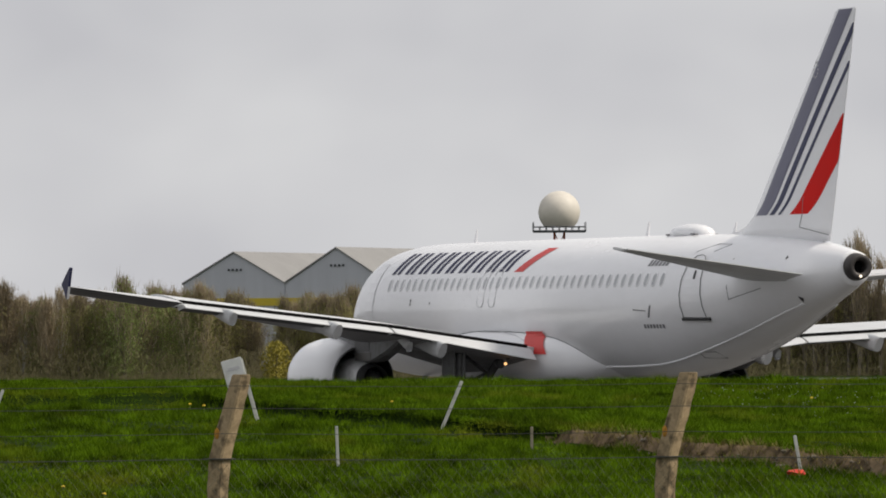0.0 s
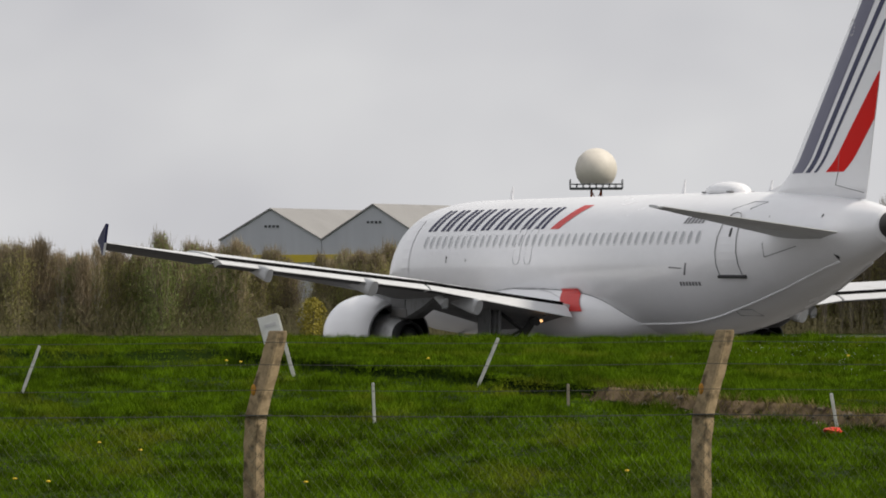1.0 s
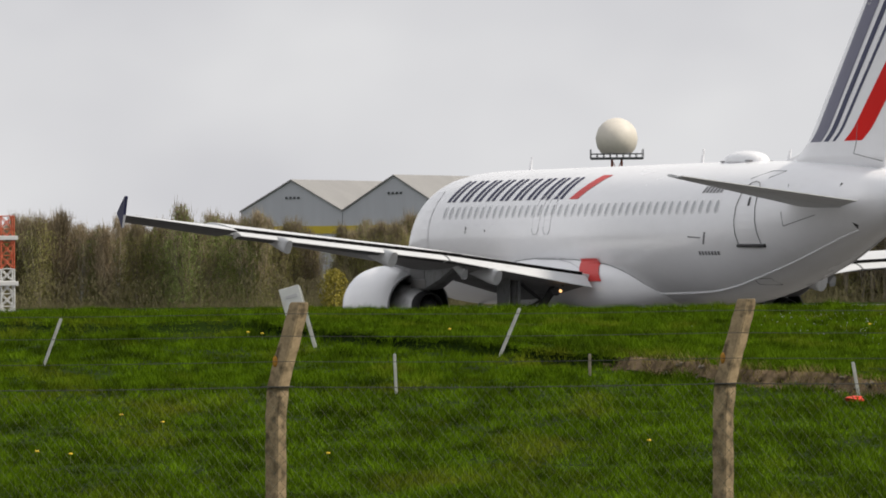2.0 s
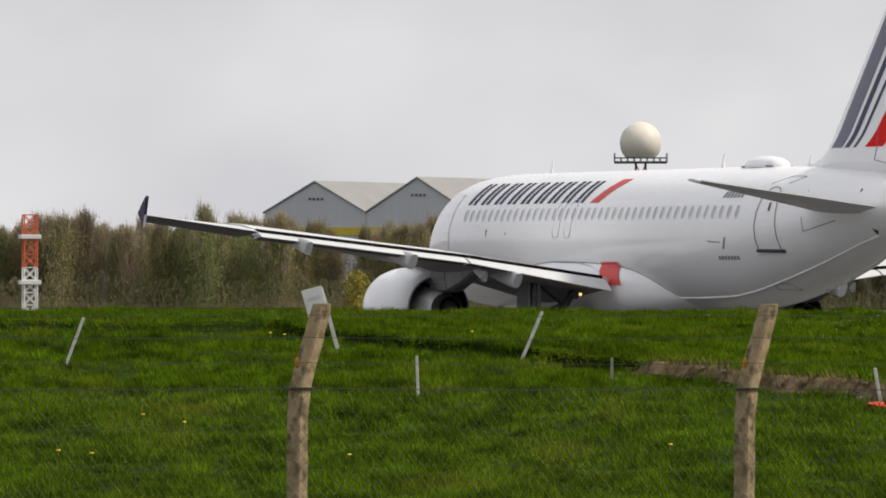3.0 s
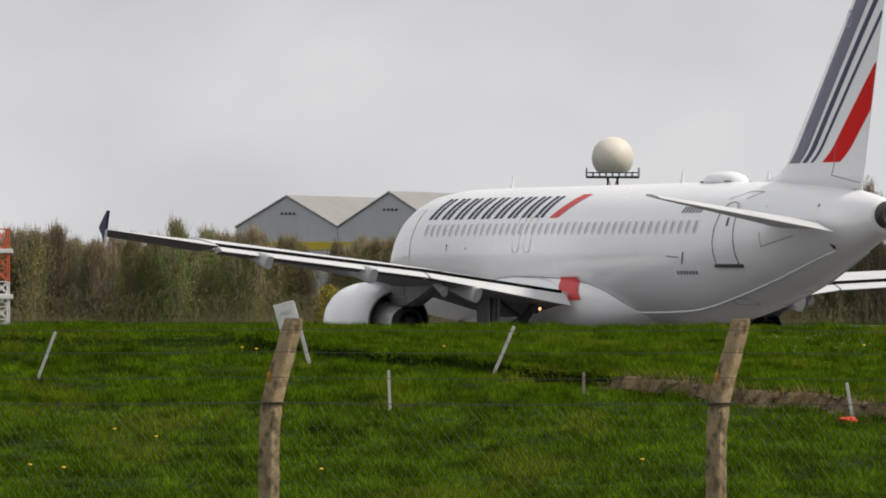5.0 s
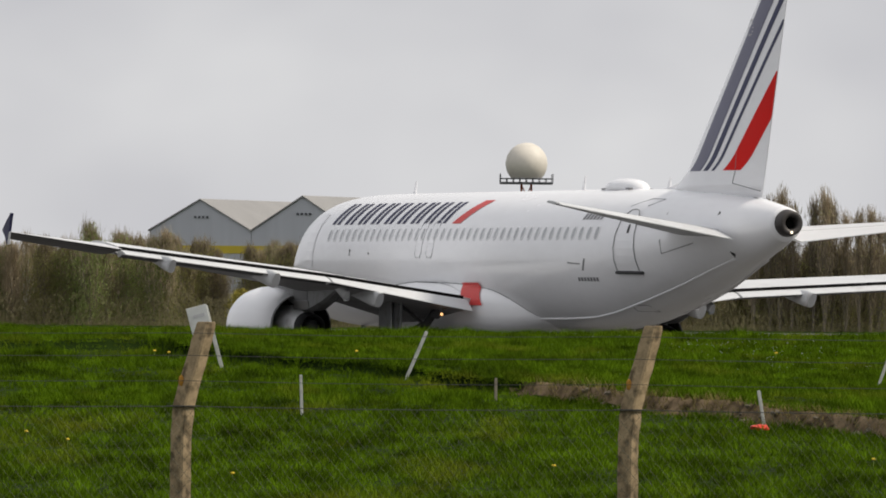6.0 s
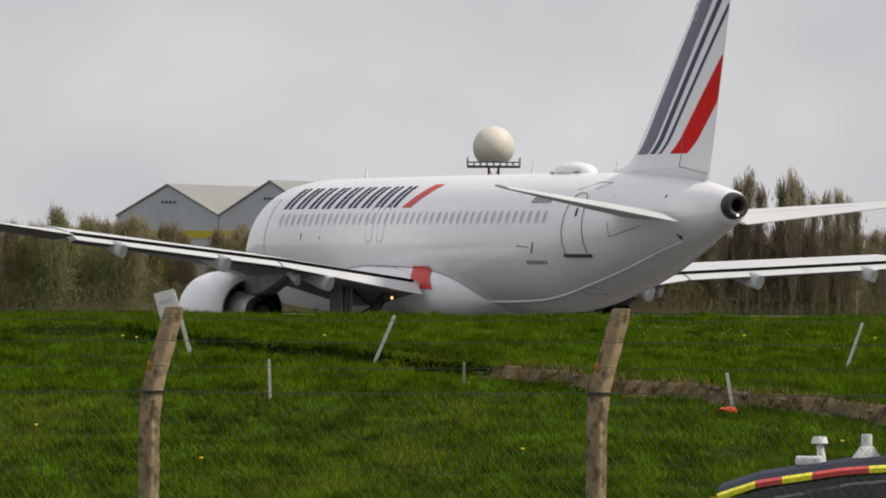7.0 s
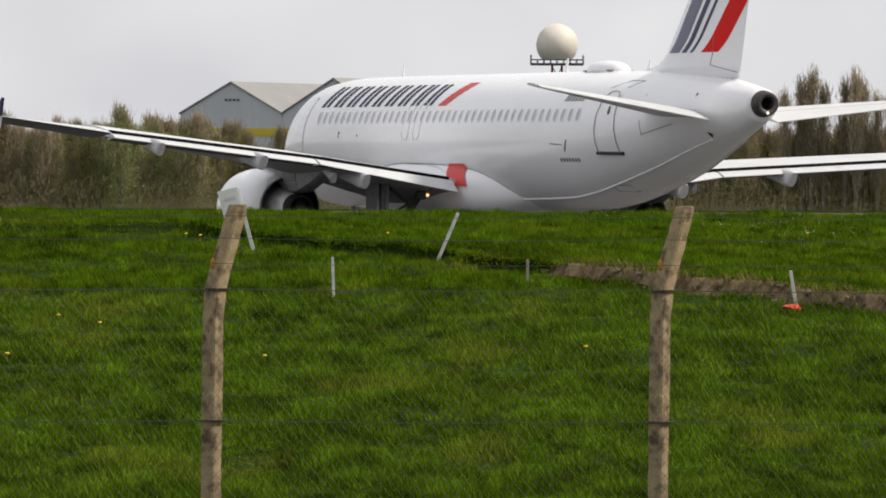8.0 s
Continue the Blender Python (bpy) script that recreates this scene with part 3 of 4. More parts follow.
def tail_end(Y):
    return float(np.interp(Y, [13.4, 17], [20.55, 21.15])), float(np.interp(Y, [13.4, 17], [3.55, 3.92]))


for side in (1, -1):
    rows = [(Y, *le(Y), wing_end(Y)[0] + 1.1, wing_end(Y)[1] - 0.14, t) for Y, t in ((1.0, 0.135), (2, 0.135), (4, 0.125), (6.5, 0.115), (8.5, 0.11), (10.5, 0.108), (13.39, 0.105))]
    rings = []
    for r in rows:
        u1 = (wing_end(r[0])[0] - r[1]) / (r[3] - r[1])
        rings.append([V(X, side * r[0], Z) for X, Z in section((r[1], r[2]), (r[3], r[4]), r[5], u1, 14, 0.7, 1.0)])
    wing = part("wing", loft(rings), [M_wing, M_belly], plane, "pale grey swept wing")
    shade_underside(wing)
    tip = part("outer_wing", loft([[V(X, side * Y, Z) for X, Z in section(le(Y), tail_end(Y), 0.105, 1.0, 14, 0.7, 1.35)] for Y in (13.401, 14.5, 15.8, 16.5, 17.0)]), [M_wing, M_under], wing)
    shade_underside(tip)
    # wingtip fence
    fence_pts = [(20.62, 4.42), (20.95, 4.66), (21.32, 4.90), (21.40, 4.88), (21.28, 4.5), (21.24, 4.36), (21.12, 4.02), (21.05, 4.0), (20.9, 4.2)]
    bm = bmesh.new()
    va = [bm.verts.new(V(X, side * 17.0, Z - 0.44)) for X, Z in fence_pts]
    vb = [bm.verts.new(V(X, side * 17.07, Z - 0.44)) for X, Z in fence_pts]
    bm.faces.new(va)
    bm.faces.new(vb[::-1])
    for i in range(len(va)):
        j = (i + 1) % len(va)
        bm.faces.new((va[i], va[j], vb[j], vb[i]))
    bmesh.ops.recalc_face_normals(bm, faces=bm.faces)
    fence_ob = part("wingtip_fence", bm, [M_navy, M_wing], wing, "dark blue upper wingtip fence")
    for f in fence_ob.data.polygons:
        f.material_index = 1 if f.center.z < 3.86 else 0
    # extended flaps
    for y0, y1 in ((2.25, 6.50), (6.58, 13.30)):
        rings = []
        for Y in np.linspace(y0, y1, 6):
            ex, ez = wing_end(Y)
            tx, tz = float(np.interp(Y, [2.3, 6.5, 13.3], [19.93, 19.55, 20.55])), float(np.interp(Y, [2.3, 6.5, 13.3], [2.15, 2.84, 3.42]))
            prof = [(ex - 0.12, ez - 0.17), (ex - 0.06, ez - 0.10), (ex + 0.03, ez - 0.075), (ex + 0.15, ez - 0.085), ((ex + tx) / 2 + 0.06, (ez - 0.075 + tz) / 2 + 0.015), (tx, tz), (tx, tz - 0.02), ((ex + tx) / 2, (ez - 0.27 + tz) / 2), (ex, ez - 0.30), (ex - 0.10, ez - 0.25)]
            rings.append([V(X, side * Y, Z) for X, Z in prof])
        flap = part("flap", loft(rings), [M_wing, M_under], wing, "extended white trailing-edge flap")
        shade_underside(flap)
    # Black strip added in place of the shade in the slot ahead of the flaps.
    part("gap_shade", loft([[V(wing_end(Y)[0] - 0.3, side * Y, wing_end(Y)[1] + 0.0), V(wing_end(Y)[0] + 0.02, side * Y, wing_end(Y)[1] + 0.02), V(wing_end(Y)[0] + 0.02, side * Y, wing_end(Y)[1] - 0.15), V(wing_end(Y)[0] - 0.3, side * Y, wing_end(Y)[1] - 0.20)] for Y in (2.3, 6.5, 13.3)]), M_shade_black, wing)
    # flap track fairings
    for Y, Xa, Xb, z, r in ((12.0, 18.3, 21.1, 3.17, 0.22), (8.55, 16.9, 20.4, 2.88, 0.25), (5.15, 16.4, 20.0, 2.42, 0.25), (5.85, 17.6, 19.1, 2.50, 0.17)):
        rings = []
        for u in np.linspace(0, 1, 12):
            rr = r * max(0.06, min(1.0, 0.05 + 1.12 * u ** 0.85) * (1.0 if u < 0.9 else 1 - 1.6 * (u - 0.9)))
            zz = z + 0.30 * (1 - u) - 0.06 * u
            ring = []
            for a in np.linspace(0, 2 * math.pi, 20, endpoint=False):
                c, sn = math.cos(a), math.sin(a)
                ring.append(V(Xa + (Xb - Xa) * u - (0.16 * (1 - sn) if u > 0.99 else 0), side * (Y + 0.55 * rr * math.copysign(abs(c) ** 0.7, c)), zz + rr * math.copysign(abs(sn) ** 0.8, sn)))
            rings.append(ring)
        canoe = part("flap_track_fairing", loft(rings), M_wing, wing, "canoe-shaped flap track fairing", True)
        for f in canoe.data.polygons:
            f.use_smooth = len(f.vertices) == 4

    # ---- engine ----
    ye, ze = side * 5.75, 1.52
    engine = part("engine", lathe([(12.2, 0.86), (11.5, 0.88), (11.28, 0.93), (11.2, 1.0), (11.25, 1.06), (11.5, 1.13), (12.0, 1.19), (12.7, 1.22), (13.5, 1.18), (14.2, 1.09), (14.88, 0.96), (14.90, 0.93), (14.3, 0.98), (13.2, 0.98)], ye, ze, 56), M_white, plane, "white engine nacelle with dark open fan duct", True)
    # Fan duct ends in a black disc and has a near-black lining.
    part("fan_duct", lathe([(13.0, 0.98), (13.02, 0.3)], ye, ze, 40), M_black, engine)
    part("duct_lining", lathe([(14.86, 0.925), (14.3, 0.965), (13.1, 0.965)], ye, ze, 48), M_dark, engine)
    core = part("core_cowl", lathe([(13.05, 0.62), (13.8, 0.66), (14.6, 0.64), (15.2, 0.52), (15.5, 0.455), (15.52, 0.44)], ye, ze, 40), M_cowl, engine, "bare metal core cowl", True)
    part("core_nozzle", lathe([(15.2, 0.47), (15.55, 0.45), (15.95, 0.38), (15.95, 0.35), (15.4, 0.38)], ye, ze, 36), M_black, core, "sooty black core nozzle", True)
    part("exhaust_plug", lathe([(15.3, 0.28), (15.9, 0.22), (16.3, 0.06), (16.32, 0.0)], ye, ze, 24), M_black, core, "", True)
    part("fan_face", lathe([(12.19, 0.87), (12.2, 0.25), (11.85, 0.0)], ye, ze, 32), M_dark, engine)
    pyl = [(12.4, 2.70, 2.92, 0.16), (13.5, 2.55, 3.15, 0.24), (14.6, 2.20, 3.22, 0.26), (15.5, 1.98, 3.20, 0.27), (16.3, 2.02, 3.16, 0.27), (17.3, 2.28, 3.10, 0.22), (18.2, 2.66, 3.05, 0.10)]
    # Pylon takes the dark gear grey, which puts its shade into the colour.
    part("pylon", loft([[V(X, ye - w, z0 + 0.05), V(X, ye - w * 0.5, z0), V(X, ye + w * 0.5, z0), V(X, ye + w, z0 + 0.05), V(X, ye + w, z1), V(X, ye - w, z1)] for X, z0, z1, w in pyl]), M_gear, engine, "engine pylon in a dark grey that holds its shade")
    part("pylon_panel", box(V(15.5, ye + side * 0.28, 2.62), (1.2, 0.012, 0.62)), M_under, engine)
    part("pylon_panel", box(V(15.6, ye + side * 0.28, 2.16), (1.3, 0.012, 0.24)), M_metal, engine)
    part("nozzle_lip", lathe([(14.86, 0.965), (14.93, 0.955), (14.93, 0.925), (14.86, 0.925)], ye, ze, 48), M_line, engine)

    # ---- main gear ----
    yg = side * 3.8
    gear = part("main_gear", tube(V(17.7, yg, 2.75), V(17.7, yg, 0.57), 0.13, 0.11, 12), M_gear, plane, "grey main landing gear leg")
    part("axle", tube(V(17.7, yg - 0.5, 0.57), V(17.7, yg + 0.5, 0.57), 0.07), M_gear, gear)
    brace = part("side_brace", tube(V(17.9, yg - side * 0.25, 0.75), V(18.0, yg - side * 1.35, 2.45), 0.13, 0.12, 10), M_dark, gear, "dark diagonal side brace")
    part("brace_link", tube(V(17.95, yg - side * 0.75, 1.75), V(17.8, yg - side * 0.05, 2.3), 0.05), M_dark, brace)
    part("brace_link", tube(V(17.95, yg - side * 0.75, 1.75), V(17.8, yg - side * 0.1, 1.35), 0.04), M_dark, brace)
    part("shock_strut", tube(V(17.95, yg - side * 0.05, 0.6), V(17.95, yg - side * 0.05, 2.4), 0.055), M_gear, gear)
    part("bay_floor", box(V(17.6, side * 2.7, 2.44), (1.9, 1.5, 0.06), bevel=0.02), M_gear, gear, "open wheel bay lining")
    part("bay_pipe", tube(V(17.2, side * 2.2, 2.22), V(18.6, side * 2.6, 2.22), 0.09, 0.07, 10), M_metal, gear)
    part("gear_door", box(V(17.5, yg + side * 0.26, 1.75), (0.95, 0.05, 1.55), bevel=0.02), M_gear, gear, "grey gear leg door")
    part("open_bay_door", box(V(17.4, side * 1.5, 1.12), (2.2, 0.05, 0.85), bevel=0.02), M_gear, gear)

    # ---- tailplane ----
    hz = lambda Y: 4.42 + 0.116 * (Y - 0.9)
    hle = lambda Y: 31.95 + (Y - 0.9) * 0.60
    hte = lambda Y: 36.02 + 0.02 * (Y - 0.9)
    hinge = lambda Y: hle(Y) + (hte(Y) - hle(Y)) * 0.70
    rows = [(Y, hle(Y), hz(Y) + 0.06, hte(Y), hz(Y), 0.075) for Y in (0.5, 2.0, 4.0, 6.15, 6.22)]
    stab = part("tailplane", surface(rows, side, u1=0.70), M_wing, plane, "pale grey horizontal tailplane")

# elevators hang on their hinge line, so their origin lies on it
elevators = []
for side in (1, -1):
    y0, y1 = 1.0, 6.18
    a, b = Vector(V(31.95 + 0.06 + 0.7 * (4.072 - 0.06), side * y0, 4.445)), Vector(V(31.95 + 5.28 * 0.60 + 0.7 * (4.176 - 3.168), side * y1, 5.045))
    rings = []
    for k in range(6):
        u = k / 5
        p = a.lerp(b, u) - a
        ch = 1.20 * (1 - u) + 0.30 * u
        th = 0.085 * (1 - u) + 0.03 * u
        rings.append([(p.x + 0.02, p.y, p.z + th), (p.x - 0.5 * ch, p.y, p.z + th * 0.55), (p.x - ch, p.y, p.z + 0.012), (p.x - ch, p.y, p.z - 0.012), (p.x - 0.5 * ch, p.y, p.z - th * 0.55), (p.x + 0.02, p.y, p.z - th)])
    ele = part("elevator", loft(rings), M_wing, plane, "hinged white elevator")
    ele.matrix_basis = Matrix.Translation(a)
    elevators.append((ele, a, (b - a).normalized() * side))

# ---- fin ----
FIN = [(5.45, 29.2, 35.70), (5.83, 29.9, 35.80), (6.21, 30.62, 35.91), (7.5, 31.92, 36.27), (9.0, 33.43, 36.70), (10.5, 34.94, 37.12), (11.5, 35.95, 37.40), (11.70, 36.12, 37.46), (11.77, 36.32, 37.44)]


FIN = [(Z, a - 0.0575 * (Z - 3.7), b - 0.0575 * (Z - 3.7)) for Z, a, b in FIN]


def fin_half(X, Z):
    a = float(np.interp(Z, [r[0] for r in FIN], [r[1] for r in FIN]))
    b = float(np.interp(Z, [r[0] for r in FIN], [r[2] for r in FIN]))
    u = min(1.0, max(0.0, (X - a) / (b - a)))
    return (b - a) * 0.095 * half_t(u) + 0.004


rings = []
for Z, a, b in FIN:
    us = [(1 - math.cos(math.pi * k / 16)) / 2 for k in range(17)]
    rings.append([V(a + (b - a) * u, fin_half(a + (b - a) * u, Z), Z) for u in us] + [V(a + (b - a) * u, -fin_half(a + (b - a) * u, Z), Z) for u in us[::-1]])
fin = part("tail_fin", loft(rings), M_white, plane, "white tail fin with blue and red stripes", True)
rings = []
for X, z, w in ((28.3, 5.70, 0.03), (28.9, 5.76, 0.08), (29.5, 5.84, 0.13), (30.2, 6.0, 0.15), (31.2, 5.7, 0.16)):
    rings.append([V(X, -w * 1.8, 5.35), V(X, -w * 0.8, 5.62 + (z - 5.7) * 0.4), V(X, -w * 0.25, z), V(X, w * 0.25, z), V(X, w * 0.8, 5.62 + (z - 5.7) * 0.4), V(X, w * 1.8, 5.35)])
part("fin_fillet", loft(rings), M_white, fin, "", True)


def te_x(Z):
    return float(np.interp(Z, [r[0] for r in FIN], [r[2] for r in FIN])) - 0.02


STRIPES = [("slate_stripe", M_finblue, (31.06, 36.20), (31.92, 37.02), 11.74), ("navy_stripe", M_navy2, (32.10, 37.36), (32.42, 37.62), 11.74),
           ("thin_navy_stripe", M_navy2, (32.66, 38.1), (32.84, 38.28), 11.74), ("red_stripe", M_red, (33.40, 39.36), (34.45, 40.37), 11.74)]
for side in (1, -1):
    for nm, mat, lo, hi, ztop in STRIPES:
        g = []
        for v in np.linspace(0, 1, 44):
            Z = 6.21 + (ztop - 6.21) * v
            bend = 0.22 * max(0.0, 1 - v / 0.09) ** 2
            xa, xb = lo[0] + (lo[1] - lo[0]) * v - bend, hi[0] + (hi[1] - hi[0]) * v - bend
            if nm == "red_stripe":
                xb = hi[0] + (36.75 - hi[0]) * min(1.2, (Z - 6.21) / 2.11) - bend
            xa, xb = min(xa + 0.28 - 0.0575 * (Z - 3.7), te_x(Z)), min(xb + 0.28 - 0.0575 * (Z - 3.7), te_x(Z))
            if xb - xa < 0.01:
                break
            g.append([V(xa + (xb - xa) * u, side * (fin_half(xa + (xb - xa) * u, Z) + 0.007), Z) for u in (0, 0.25, 0.5, 0.75, 1)])
        part(nm, sheet(g), mat, fin, nm.replace("_", " "))
    ring = [(34.68 + 0.16 * math.cos(a), 10.15 + 0.22 * math.sin(a)) for a in np.linspace(0, 6.283, 12, endpoint=False)]
    for X, Z in ring:
        part("emblem_dot", box(V(X, side * (fin_half(X, Z) + 0.009), Z), (0.05, 0.008, 0.05)), M_seam_light, fin)
    seam([V(X, side * (fin_half(X, Z) + 0.004), Z) for X, Z in ((34.1, 6.7), (34.05, 6.2), (33.9, 5.85), (35.5, 5.62))], fin, M_line, "rudder_seam", 0.012)

# nose gear and taxi lights
ng = part("nose_gear", tube(V(5.07, 0, 1.8), V(5.07, 0, 0.38), 0.09, 0.07, 10), M_gear, plane, "grey nose landing gear leg")
wheels = []
for X, r, w, ys in ((5.07, 0.38, 0.22, (-0.25, 0.25)), (17.7, 0.57, 0.40, (-4.26, -3.34, 3.34, 4.26))):
    for Y in ys:
        prof = [(-w / 2, r * 0.55), (-w / 2, r * 0.88), (-w * 0.36, r * 0.98), (0, r), (w * 0.36, r * 0.98), (w / 2, r * 0.88), (w / 2, r * 0.55)]
        ring = loft([[(q * math.cos(t), y, q * math.sin(t)) for t in np.linspace(0, 2 * math.pi, 28, endpoint=False)] for y, q in prof], caps=False)
        wheel = part("wheel", ring, M_black, plane, "black landing gear tyre on grey rim", True)
        axle = Vector(V(X, Y, r + 0.057 - 0.0262 * Y))
        wheel.matrix_basis = Matrix.Translation(axle)
        part("rim", tube((0, -w * 0.4, 0), (0, w * 0.4, 0), r * 0.56, n=20), M_gear, wheel)
        wheels.append((wheel, axle, r))
lamp = part("landing_light", tube(V(18.7, 3.0, 2.0), V(19.0, 3.0, 2.0), 0.09, 0.13, 16), M_dark, plane, "lit warm landing light below the wing root")
part("lamp_lens", tube(V(18.8, 2.86, 2.02), V(19.02, 2.86, 2.02), 0.045, n=16), M_lamp, lamp, "glowing warm lens")

# ---------------- far things ----------------
def hangar(m, width, eave, peak, length):
    h = thing("hangar", "grey gabled industrial hangar with pale roof and yellow band", "hangar", "hangars", m)
    w = width / 2
    part("wall", loft([[(-w, y, -0.1), (w, y, -0.1), (w, y, eave), (0, y, peak), (-w, y, eave)] for y in (0.05, length)]), M_clad, h, "blue-grey clad walls")
    for s in (1, -1):
        part("roof_slope", loft([[(0, y, peak + 0.02), (s * (w + 0.1), y, eave - 0.03), (s * (w + 0.1), y, eave + 0.12), (0, y, peak + 0.18)] for y in (-0.1, length + 0.1)]), M_roof, h, "pale fibre-cement roof slope")
    part("band", box((0, 0.0, eave - 1.75), (width - 0.02, 0.08, 0.75)), M_yellow, h, "yellow cladding band")
    for k in range(9):
        part("cladding_rib", box((-w + width * (k + 0.5) / 9, 0.02, eave * 0.35), (0.07, 0.06, eave * 0.68)), M_clad, h)
    for k in range(4):
        part("gable_vent", box((-0.5 + 0.42 * k, 0.0, peak - 1.6), (0.22, 0.08, 0.22)), M_steel, h)
    return h


hangar(pose(-14.6, 700, 0, 0, 0, -22), 10.6, 7.9, 10.85, 26)
hangar(pose(-4.72, 696, 0, 0, 0, -22), 10.6, 7.9, 11.2, 26)

# radome on its tower
RX, RY = -math.sin(radians(-1.372)) * 600, 600.0
radome = thing("radome_tower", "cream spherical radome on a dark railed steel tower", "radome", "", pose(RX, RY, -0.2))
bm = bmesh.new()
bmesh.ops.create_icosphere(bm, subdivisions=3, radius=1.74, matrix=Matrix.Translation((0, 0, 13.2)))
bmesh.ops.delete(bm, geom=[v for v in bm.verts if v.co.z < 11.75], context="VERTS")
part("radome", bm, M_radome, radome, "cream panelled sphere", True)
part("platform", box((0, 0, 11.58), (4.3, 3.6, 0.16)), M_steel, radome)
for k in range(9):
    for y in (-1.8, 1.8):
        part("railing_post", tube((-2.15 + 4.3 * k / 8, y, 11.6), (-2.15 + 4.3 * k / 8, y, 12.0 + (0.35 if k in (0, 8) else 0)), 0.035, n=5), M_steel, radome)
for y in (-1.8, 1.8):
    part("handrail", tube((-2.15, y, 11.95), (2.15, y, 11.95), 0.03, n=5), M_steel, radome)
for x in (-0.8, 0.8):
    for y in (-0.8, 0.8):
        part("tower_leg", tube((x * 0.55, y * 0.55, 0.15), (x * 0.5, y * 0.5, 11.5), 0.09, n=6), M_towred, radome)
for k in range(6):
    for s in (1, -1):
        part("tower_brace", tube((-0.42 * s, -0.42, 0.2 + 1.88 * k), (0.42 * s, -0.42, 2.08 + 1.88 * k), 0.04, n=5), M_towred, radome)

# lattice mast with two white boxes
mast = thing("lattice_mast", "red and white lattice mast with two white cross boxes", "mast", "", pose(-24.0, 400, 0, 0, 0, 12))
for lo, hi, mat, nm in ((0, 2.75, M_towwhite, "white_section"), (2.75, 5.65, M_towred, "red_section")):
    for x in (-0.36, 0.36):
        for y in (-0.36, 0.36):
            part(nm, tube((x, y, lo), (x, y, hi), 0.045, n=6), mat, mast)
    n = 4
    for k in range(n):
        a, b = lo + (hi - lo) * k / n, lo + (hi - lo) * (k + 1) / n
        for y in (-0.36, 0.36):
            part("lattice_bar", add_tube(tube((-0.36, y, a), (0.36, y, b), 0.028, n=5), (0.36, y, a), (-0.36, y, b), 0.028, n=5), mat, mast)
            part("lattice_rung", tube((-0.36, y, b), (0.36, y, b), 0.03, n=5), mat, mast)
for z in (1.94, 4.45):
    part("cross_box", box((0, 0, z), (1.15, 0.9, 0.24), bevel=0.03), M_towwhite, mast, "white cross box")


# ---------------- trees ----------------
def tree_mesh(name, seed, height, spread, leafy, mats):
    r = random.Random(seed)
    t = thing(name, "", "tree")
    bm = bmesh.new()
    pts = [Vector((0, 0, -0.05))]
    for k in range(6):
        pts.append(Vector((r.gauss(0, 0.05), r.gauss(0, 0.05), height * (k + 1) / 6 * 0.92)))
    for k in range(6):
        add_tube(bm, pts[k], pts[k + 1], 0.11 * (1 - k / 6.6), 0.11 * (1 - (k + 1) / 6.6), 6)
    ends = []
    for k in range(44):
        z0 = height * r.uniform(0.0, 0.82)
        a, up = r.uniform(0, 6.28), r.uniform(1.8, 5.0)
        ln = (height - z0) * r.uniform(0.35, 0.75)
        d = Vector((math.cos(a), math.sin(a), up)).normalized() * ln
        d.x *= spread
        d.y *= spread
        base = Vector((0, 0, z0))
        add_tube(bm, base, base + d * 0.5 + Vector((d.x, d.y, 0)) * 0.15, 0.035, 0.022, 4)
        add_tube(bm, base + d * 0.5 + Vector((d.x, d.y, 0)) * 0.15, base + d, 0.022, 0.008, 4)
        ends.append((base, d))
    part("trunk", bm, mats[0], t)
    vs, fs = [], []
    for _ in range(leafy[0]):
        base, d = r.choice(ends)
        p = base + d * r.uniform(0.2, 1.08) + Vector((r.gauss(0, 0.16), r.gauss(0, 0.16), r.gauss(0, 0.15)))
        a, ln = r.uniform(0, 6.28), r.uniform(0.25, 0.7)
        v = Vector((math.cos(a) * 0.35, math.sin(a) * 0.35, 1.0)) * ln
        s = Vector((math.cos(a + 1.57), math.sin(a + 1.57), 0)) * r.uniform(0.012, 0.024)
        k = len(vs)
        vs += [p - s, p + s, p + v]
        fs.append((k, k + 1, k + 2))
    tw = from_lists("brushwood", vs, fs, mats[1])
    tw.parent = t
    vs, fs = [], []
    for _ in range(leafy[1]):
        base, d = r.choice(ends)
        p = base + d * r.uniform(0.1, 1.05) + Vector((r.gauss(0, 0.2), r.gauss(0, 0.2), r.gauss(0, 0.2)))
        if r.random() < 0.45:
            p = Vector((r.gauss(0, 0.75 * spread), r.gauss(0, 0.75 * spread), height * (0.01 + 0.8 * r.random())))
        s = leafy[2] * r.uniform(0.6, 1.4)
        e = Euler((r.uniform(0, 6.28), r.uniform(0, 6.28), r.uniform(0, 6.28))).to_matrix()
        k = len(vs)
        vs += [p + e @ Vector(q) for q in ((-s, 0, 0), (0, -0.6 * s, 0), (s, 0, 0), (0, 0.6 * s, 0.2 * s))]
        fs.append((k, k + 1, k + 2, k + 3))
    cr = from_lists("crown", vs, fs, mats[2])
    cr.parent = t
    return t


